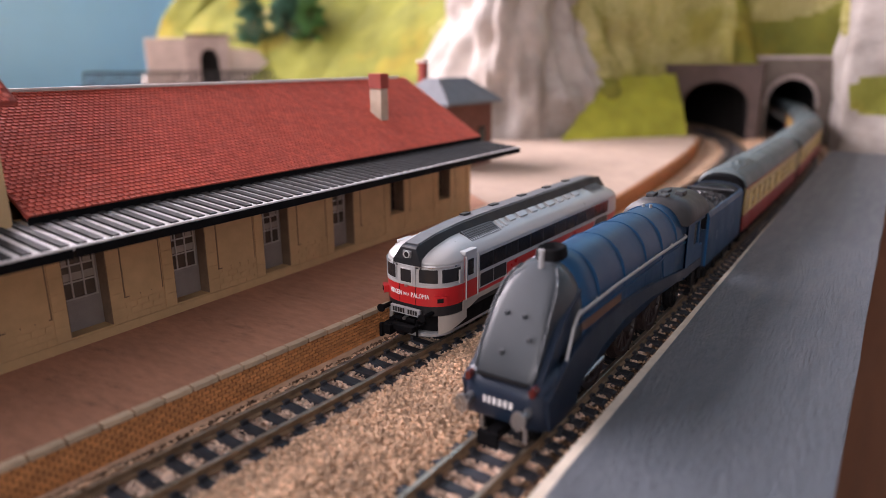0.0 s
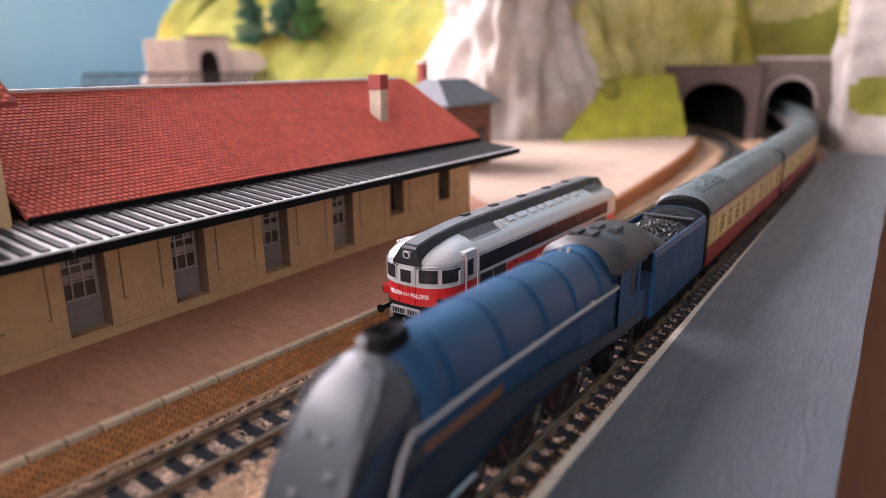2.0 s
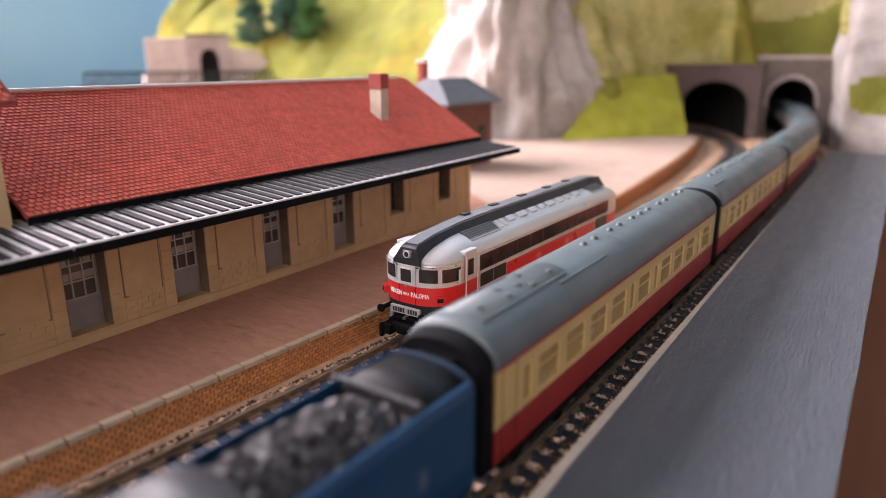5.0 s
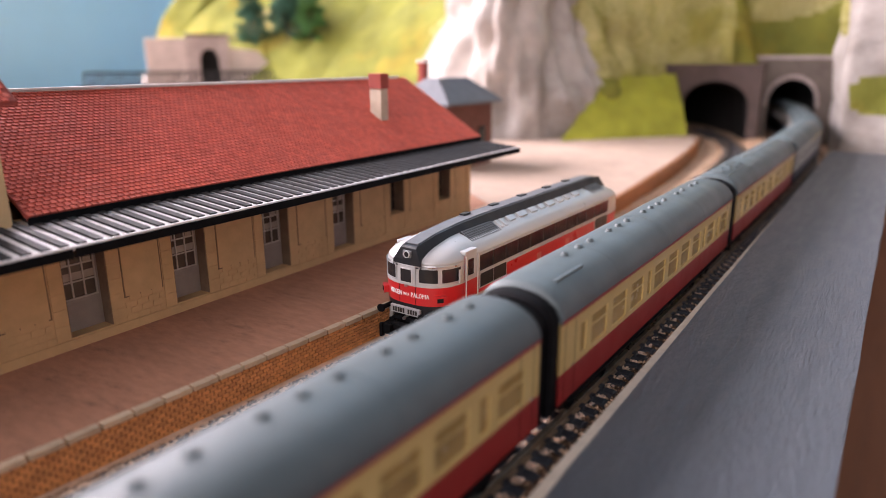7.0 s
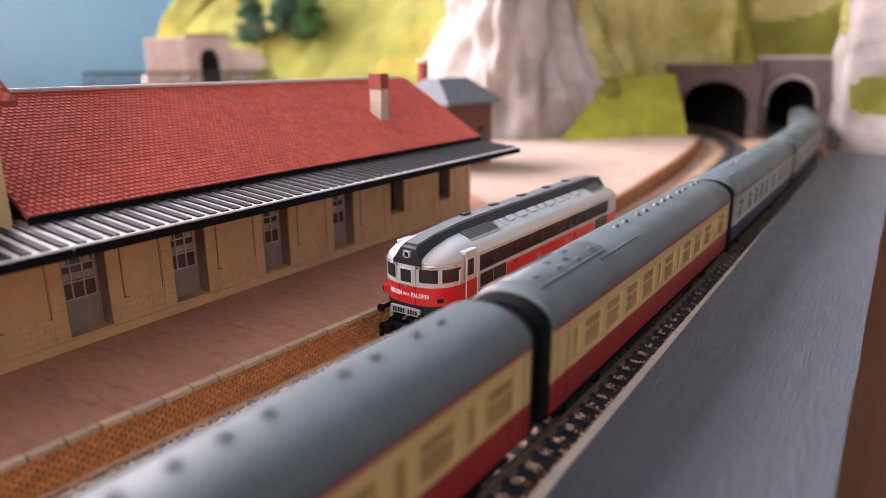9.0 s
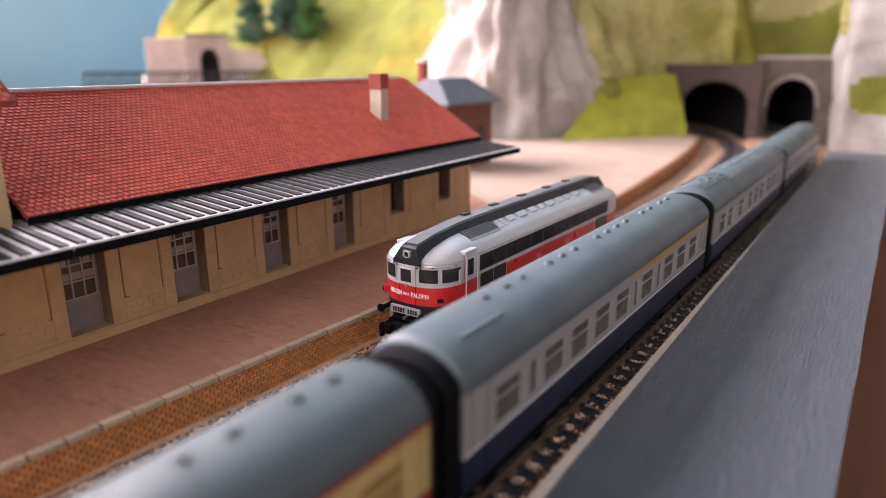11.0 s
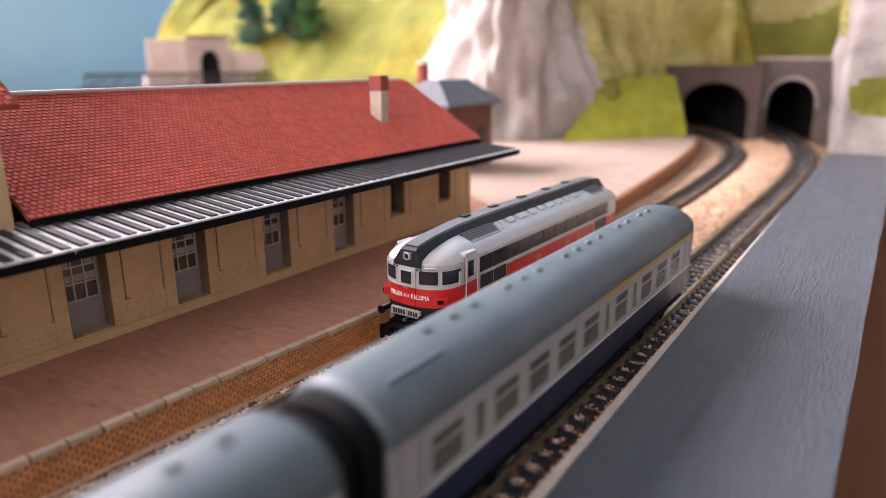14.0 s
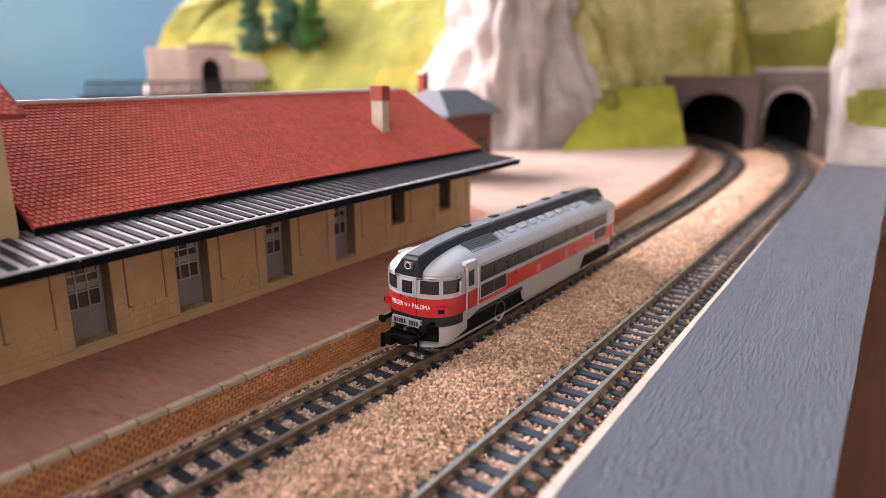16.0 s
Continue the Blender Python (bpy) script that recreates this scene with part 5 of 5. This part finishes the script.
def build_mountain():
    cols, rows, top = 300, 90, 0.30
    pts = [[hillside((len(FOOT) - 1.001) * i / cols, -0.006 + (top + 0.006) * j / rows) for j in range(rows + 1)] for i in range(cols + 1)]
    t = thing("mountain", "plaster mountain with pale rock cliffs and scatter grass", "mountain", kind="structure")
    groups = {"rock": [], "grass": [], "dry_grass": []}
    for i in range(cols):
        u = (len(FOOT) - 1.001) * (i + 0.5) / cols
        for j in range(rows):
            q = (pts[i][j], pts[i + 1][j], pts[i + 1][j + 1], pts[i][j + 1])
            c = (q[0] + q[1] + q[2] + q[3]) / 4
            if in_portal(c):
                continue
            w = noise.noise(c * 22) * 0.5 + noise.noise(c * 60) * 0.25
            w2 = noise.noise(c * 9 + Vector((5, 2, 1)))
            z = c.z
            if u < 5.55 + 0.4 * w:
                m = "grass" if (z < 0.1 + 0.03 * w or w2 < 0.05) else "dry_grass"
                if u < 2.0 and z < 0.085:
                    m = "rock"
            elif u < 10.15 + 0.3 * w + 8.0 * min(0.04, max(0, z - 0.03)):
                m = "rock"
            elif u < 12.75 + 0.3 * w:
                edge = 0.052 + 0.006 * w
                m = "grass" if z < edge else "dry_grass"
            elif u < 15.1 + 0.2 * w:
                m = "grass" if w2 < 0.2 else "dry_grass"
            else:
                d = math.hypot((c.x + 0.012) / 0.022, (z - 0.043) / 0.013)
                m = "grass" if d + 0.4 * w < 1 else ("dry_grass" if z > 0.085 and u < 16.6 and w2 > 0.0 else "rock")
            groups[m].append(q)
    for name, qs in groups.items():
        verts, idx, faces = [], {}, []
        for q in qs:
            f = []
            for p in q:
                k = (round(p.x, 6), round(p.y, 6), round(p.z, 6))
                if k not in idx:
                    idx[k] = len(verts)
                    verts.append(k)
                f.append(idx[k])
            faces.append(f)
        me = bpy.data.meshes.new(name)
        me.from_pydata(verts, [], faces)
        me.materials.append(M[name])
        for p in me.polygons:
            p.use_smooth = True
        ob = new({"rock": "rock_face", "grass": "grass_cover", "dry_grass": "dry_grass_cover"}[name], me)
        ob.parent = t
        ob["label"] = {"rock": "pale plaster rock face", "grass": "bright yellow-green scatter grass", "dry_grass": "olive dry scatter grass"}[name]
    rg = random.Random(6)
    gp, gs = [], []
    for name in ("grass", "dry_grass"):
        for q in groups[name]:
            for _ in range(2):
                a, b = rg.random(), rg.random()
                p = q[0].lerp(q[1], a).lerp(q[3].lerp(q[2], a), b)
                gp.append(tuple(p))
                gs.append(rg.uniform(0.0006, 0.0016))
    g = grain_mesh("grass_tufts", gp, gs, "grass", t, "loose grass fibres on the hillside", seed=14)
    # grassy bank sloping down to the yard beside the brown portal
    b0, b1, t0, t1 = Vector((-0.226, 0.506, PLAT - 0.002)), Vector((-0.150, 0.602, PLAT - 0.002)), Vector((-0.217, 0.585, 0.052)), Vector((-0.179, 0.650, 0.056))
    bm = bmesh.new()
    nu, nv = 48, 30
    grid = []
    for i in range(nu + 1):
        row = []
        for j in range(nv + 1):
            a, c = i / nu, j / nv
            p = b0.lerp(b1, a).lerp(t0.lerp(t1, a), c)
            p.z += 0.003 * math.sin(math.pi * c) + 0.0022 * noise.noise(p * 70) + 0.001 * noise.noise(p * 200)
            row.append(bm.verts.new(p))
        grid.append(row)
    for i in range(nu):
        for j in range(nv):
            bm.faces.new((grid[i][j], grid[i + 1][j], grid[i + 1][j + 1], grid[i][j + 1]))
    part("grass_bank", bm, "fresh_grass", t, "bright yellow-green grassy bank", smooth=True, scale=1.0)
    return t


def arch_hole(x0, x1, z0, zs, zt, n=14):
    """Outline of an arched opening from the left foot over the crown to the right foot."""
    c, w = (x0 + x1) / 2, (x1 - x0) / 2
    return [(x0, z0)] + [(c - w * math.cos(math.pi * i / n), zs + (zt - zs) * math.sin(math.pi * i / n) ** 0.8) for i in range(n + 1)] + [(x1, z0)]


def portal(name, label, x0, x1, y, hole, top, material, ring_material, lining, depth=9.0):
    """Stone tunnel mouth: wall plate with an arched opening, ring stones, coping and a lining behind, blackened as
    shade.
    """
    t = thing(name, label, "tunnel portal")
    hx0, hx1, zs, zt = hole
    inner = arch_hole(hx0, hx1, -6, zs, zt)
    outer = [(x0, -6)] + [(x0 + (x1 - x0) * i / 14, top) for i in range(15)] + [(x1, -6)]
    bm = bmesh.new()
    a = [[bm.verts.new((u, yy, v)) for u, v in ring] for yy in (y, y + depth) for ring in (inner, outer)]
    n = len(inner)
    for i in range(n - 1):
        bm.faces.new((a[0][i], a[0][i + 1], a[1][i + 1], a[1][i]))
        bm.faces.new((a[2][i], a[3][i], a[3][i + 1], a[2][i + 1]))
        bm.faces.new((a[1][i], a[1][i + 1], a[3][i + 1], a[3][i]))
        bm.faces.new((a[0][i], a[2][i], a[2][i + 1], a[0][i + 1]))
    bmesh.ops.recalc_face_normals(bm, faces=bm.faces[:])
    part("wall_plate", bm, material, t)
    c, w = (hx0 + hx1) / 2, (hx1 - hx0) / 2
    for i in range(15):
        a0, a1 = math.pi * (i + 0.06) / 15, math.pi * (i + 0.94) / 15
        q = []
        for aa, k in ((a0, 1.0), (a1, 1.0), (a1, 1.13), (a0, 1.13)):
            q.append((c - w * k * math.cos(aa), zs + ((zt - zs) * math.sin(aa) ** 0.8) * k + (0.4 if k > 1 else 0)))
        part("ring_stone", prism(None, q, "y", y - 1.2, y + 0.5), ring_material, t)
    part("coping", boxes((x0 - 1, x1 + 1, y - 1.6, y + depth, top, top + 3), bevel=0.4), ring_material, t)
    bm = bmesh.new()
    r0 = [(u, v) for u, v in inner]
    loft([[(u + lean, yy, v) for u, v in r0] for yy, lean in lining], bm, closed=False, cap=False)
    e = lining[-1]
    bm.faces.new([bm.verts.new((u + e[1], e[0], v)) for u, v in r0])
    part("lining", bm, "tunnel", t, "tunnel lining painted black as the shade of its depth")
    return t


def conifer(m, h, r, seed, material, label):
    """Bottle-brush model fir: trunk, limbs and very many needle clumps."""
    t = thing("fir_tree", label, "tree", m, group="trees on the hill")
    part("trunk", rod(bmesh.new(), (0, 0, -6), (0, 0, h * 0.92), 1.5, 8, 0.3), "bark", t)
    rg = random.Random(seed)
    limbs = bmesh.new()
    pts, sz = [], []
    for _ in range(90):
        k = rg.random() ** 0.8
        a = rg.uniform(0, 6.28)
        z = h * (0.08 + 0.9 * k)
        l = r * (1 - k) ** 0.8 * rg.uniform(0.75, 1.1) + 1.0
        tip = (l * math.cos(a), l * math.sin(a), z - l * 0.22)
        rod(limbs, (0, 0, z), tip, 0.35, 4, 0.12)
        for _ in range(60):
            f = rg.random() ** 0.6
            pts.append(tuple((tip[i] * f + (0, 0, z)[i] * (1 - f) + rg.gauss(0, 1.5)) * MM for i in range(3)))
            sz.append(rg.uniform(0.7, 1.9) * MM)
    part("limbs", limbs, "bark", t)
    grain_mesh("crown", pts, sz, material, t, seed=seed)
    return t


def build_scenery():
    build_mountain()
    portal("tunnel_portal", "dark brown stone tunnel portal at the mountain foot", -187, -104, 650, (-171, -113, 24, 49), 61, "portal", "portal", [(652, 0), (720, -25), (800, -70), (900, -150)])
    portal("tunnel_portal", "grey stone tunnel portal with pale ring stones", -116, -52, 688, (-104.5, -65, 26, 51), 68, "portal_grey", "pale_stone", [(690, 0), (780, -25), (880, -65), (1000, -130), (1120, -205), (1250, -300)])
    # elevated line with its own small portal up on the hill
    h = thing("hill_portal", "pale grey stone portal block on the hillside", "tunnel portal")
    h.matrix_world = pose(-0.716, 0.552, 0, 0, 0, 52)
    part("front_block", boxes((-26, -11, -4, 20, 20, 97), (11, 24, -4, 20, 20, 97), (-11, 11, -4, 20, 84, 97), bevel=0.8), "pale_stone", h)
    part("arch_infill", prism(None, [(-11, 70), (-11, 84), (11, 84), (11, 70), (9, 77), (4.5, 82), (0, 83), (-4.5, 82), (-9, 77)], "y", -3.8, 18), "pale_stone", h)
    # near-black sheet closing the arch, painted as the shade within
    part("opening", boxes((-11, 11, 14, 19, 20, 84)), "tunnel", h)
    part("coping", boxes((-27, 25, -5.5, 20, 97, 100), bevel=0.6), "portal", h)
    part("side_wall", boxes((-72, -26, -2, 26, 20, 95), bevel=1.5), "cream_stone", h)
    part("retaining_wall", prism(None, [(24, 20), (24, 84), (58, 80), (70, 66), (92, 62), (96, 20)], "y", 0, 14), "cream_stone", h)
    v = thing("viaduct", "dark girder viaduct with a railing on the hillside", "bridge")
    v.matrix_world = pose(-0.706, 0.50, 0, 0, 0, 66)
    part("deck", boxes((-108, 112, -12, 4, 36, 42), bevel=0.5), "charcoal", v)
    for x in (-90, -30, 30, 90):
        part("pier", boxes((x - 6, x + 6, -10, 2, -6, 36), bevel=0.8), "pale_stone", v)
    part("hand_rail", boxes((-100, 108, -11.4, -10.0, 54.5, 57)), "charcoal", v)
    for k in range(34):
        x = -100 + 208 * k / 33
        part("baluster", boxes((x - 0.95, x + 0.95, -11.4, -10.0, 42, 55)), "charcoal", v)
    for k in range(11):
        x = -100 + 20 * k
        part("brace", rods(((x, -10.6, 42), (x + 20 if k < 10 else x, -10.6, 53), 0.5), n=6), "charcoal", v)
    for (u, z, hh, r, sd, m, lab) in ((2.84, 0.088, 92, 31, 31, "needles", "dark blue-green model fir tree on the hillside"), (3.2, 0.094, 96, 30, 32, "needles", "dark blue-green model fir tree on the hillside"),
                                      (3.48, 0.092, 80, 27, 33, "mid_green", "brighter green model fir tree on the hillside"), (3.02, 0.115, 92, 28, 34, "needles", "dark blue-green model fir tree on the hillside")):
        p = hillside(u, z)
        conifer(pose(p.x, p.y, p.z), hh, r, sd, m, lab)
    # shed beyond the station
    s = thing("shed", "small dark red shed with a grey hipped roof", "building")
    s.matrix_world = pose(-0.2295, 0.352, PLAT, 0, 0, 0)
    part("wall", boxes((-20, 13, -26, 26, 0, 38)), "red_brick", s)
    part("roof", loft([[(-25, -31, 38), (18, -31, 38), (18, 31, 38), (-25, 31, 38)], [(-25, -31, 39.5), (18, -31, 39.5), (18, 31, 39.5), (-25, 31, 39.5)], [(-8, -16, 53), (1, -16, 53), (1, 16, 53), (-8, 16, 53)]]), "slate", s, "grey slate hipped roof")
    ch = part("chimney", boxes((-17, -12.5, -12, -7.5, 44, 62), bevel=0.2), "roof", s)
    part("cap", boxes((-17.6, -11.9, -12.6, -6.9, 62, 63.5), bevel=0.2), "ridge", ch)
    part("door", boxes((12.8, 13.4, -6, 3, 0.2, 22)), "reveal", s)
    part("window", boxes((12.8, 13.3, 10, 18, 12, 24)), "dark_glass", s)
build_room()
build_base()
build_platform_left()
build_platform_right()
build_scenery()
build_station()
RED = red_locomotive()
RED.matrix_world = pose(line_a(0.1243), 0.1243, 0, 0, 0, math.degrees(math.atan2(line_a(0.1243) - line_a(0.2383), 0.114)))
proportion(RED, 1.06, [(-6, -6), (0, 0), (14.6, 16.3), (37, 39.2), (70, 78.5), (92, 100.3), (105, 114)], [(0, 0), (4, 4.8), (8.4, 9.0), (15.3, 15.5), (22.0, 22.2), (30, 30.4)])
ENGINE, TENDER = steam_locomotive(), tender()
MAROON = coach("crimson and cream model passenger coach with dark grey roof", "train of coaches", "coach_roof", "cream", "crimson", "crimson", 0, "window_amber")
MAROON_KITCHEN = coach("crimson and cream model kitchen coach with piped grey roof", "train of coaches", "coach_roof", "cream", "crimson", "crimson", 4, "window_amber", kitchen=True)
GREY = coach("blue and pale grey model coach, half its length striped yellow", "train of coaches", "silver_roof", "coach_grey", "coach_blue", "white", 3, "window_grey", first=(68, COACH_L - 0.3))
GREY_KITCHEN = coach("blue and pale grey model kitchen coach with piped roof", "train of coaches", "silver_roof", "coach_grey", "coach_blue", "white", 7, "window_grey", kitchen=True)
COACH_Z = [(0, 0), (4.4, 5.8), (5.2, 7.0), (10.6, 12.8), (18.95, 23.0), (26.4, 29.4)]
SAME = [(-20, -20), (160, 160)]
for c in (MAROON, MAROON_KITCHEN, GREY, GREY_KITCHEN):
    proportion(c, 0.92, SAME, COACH_Z)
proportion(ENGINE, 0.95, [(-6, -10), (0, -4), (29, 13.5), (94, 100)], [(0, 0), (30, 36.4)], 1.2)
proportion(TENDER, 0.94, [(-6, -6), (47.5, 48.5), (60, 61)], [(0, 0), (6, 7.6), (30, 36.0)], 1.15)
COACHES = [MAROON_KITCHEN, MAROON, copy_thing(MAROON_KITCHEN, pose(0, 0, 0)), GREY, GREY_KITCHEN, copy_thing(GREY, pose(0, 0, 0))]
build_track("track_station", line_a, -0.3, 0.74, "black-sleepered track with tarnished rails beside the station")
build_track("track_main", line_b, -1.2, 0.95, "black-sleepered track with tarnished rails beside the grey platform")
build_ballast()


def travel(t):
    """Metres gone along the track: the train speeds up, then eases off at the end."""
    late = max(0.0, (t - 14.7) / 0.7)
    return 0.0181 * t + 0.00355 * t * t - 0.0000171 * t ** 3 - 0.0075 * late * late


def on_track(front, length):
    """Pose of a vehicle whose ends stand on the main track."""
    a, b = front, front + length
    return pose(line_b(a), a, 0, 0, 0, math.degrees(math.atan2(-(line_b(b) - line_b(a)), b - a)))


TRAIN = [(ENGINE, 0.1025, 0.100), (TENDER, 0.2042, 0.049)] + [(c, 0.259 + 0.140 * k, 0.132) for k, c in enumerate(COACHES)]


def motions():
    times = [0.25 * k for k in range(65)]
    for ob, start, length in TRAIN:
        walk(ob, [(t, on_track(start - travel(t), length)) for t in times])
    # turning wheels, and rods that ride round with the driving wheels
    fine = [k / 10 for k in range(161)]
    for ob, r, y in ROLLING:
        if ob.parent is ENGINE:
            x, yy, z = ob.location
            rr = z
            walk(ob, [(t, pose(x, yy, z, math.degrees(travel(t) / rr))) for t in fine])
    every = [k / 30 for k in range(481)]
    for car in [TENDER] + COACHES:
        for ob in car.children_recursive:
            if ob.name.startswith("wheelset"):
                x, yy, z = ob.location
                walk(ob, [(t, pose(x, yy, z, math.degrees(travel(t) / z))) for t in every])
    for ob, s, r in ROLL_RODS:
        k = 0.0032
        rows = []
        for t in fine:
            a = travel(t) / 0.0078 + (math.pi / 2 if s > 0 else 0)
            rows.append((t, pose(0, k * math.cos(a), 0.0078 + k * math.sin(a))))
        walk(ob, rows)


motions()
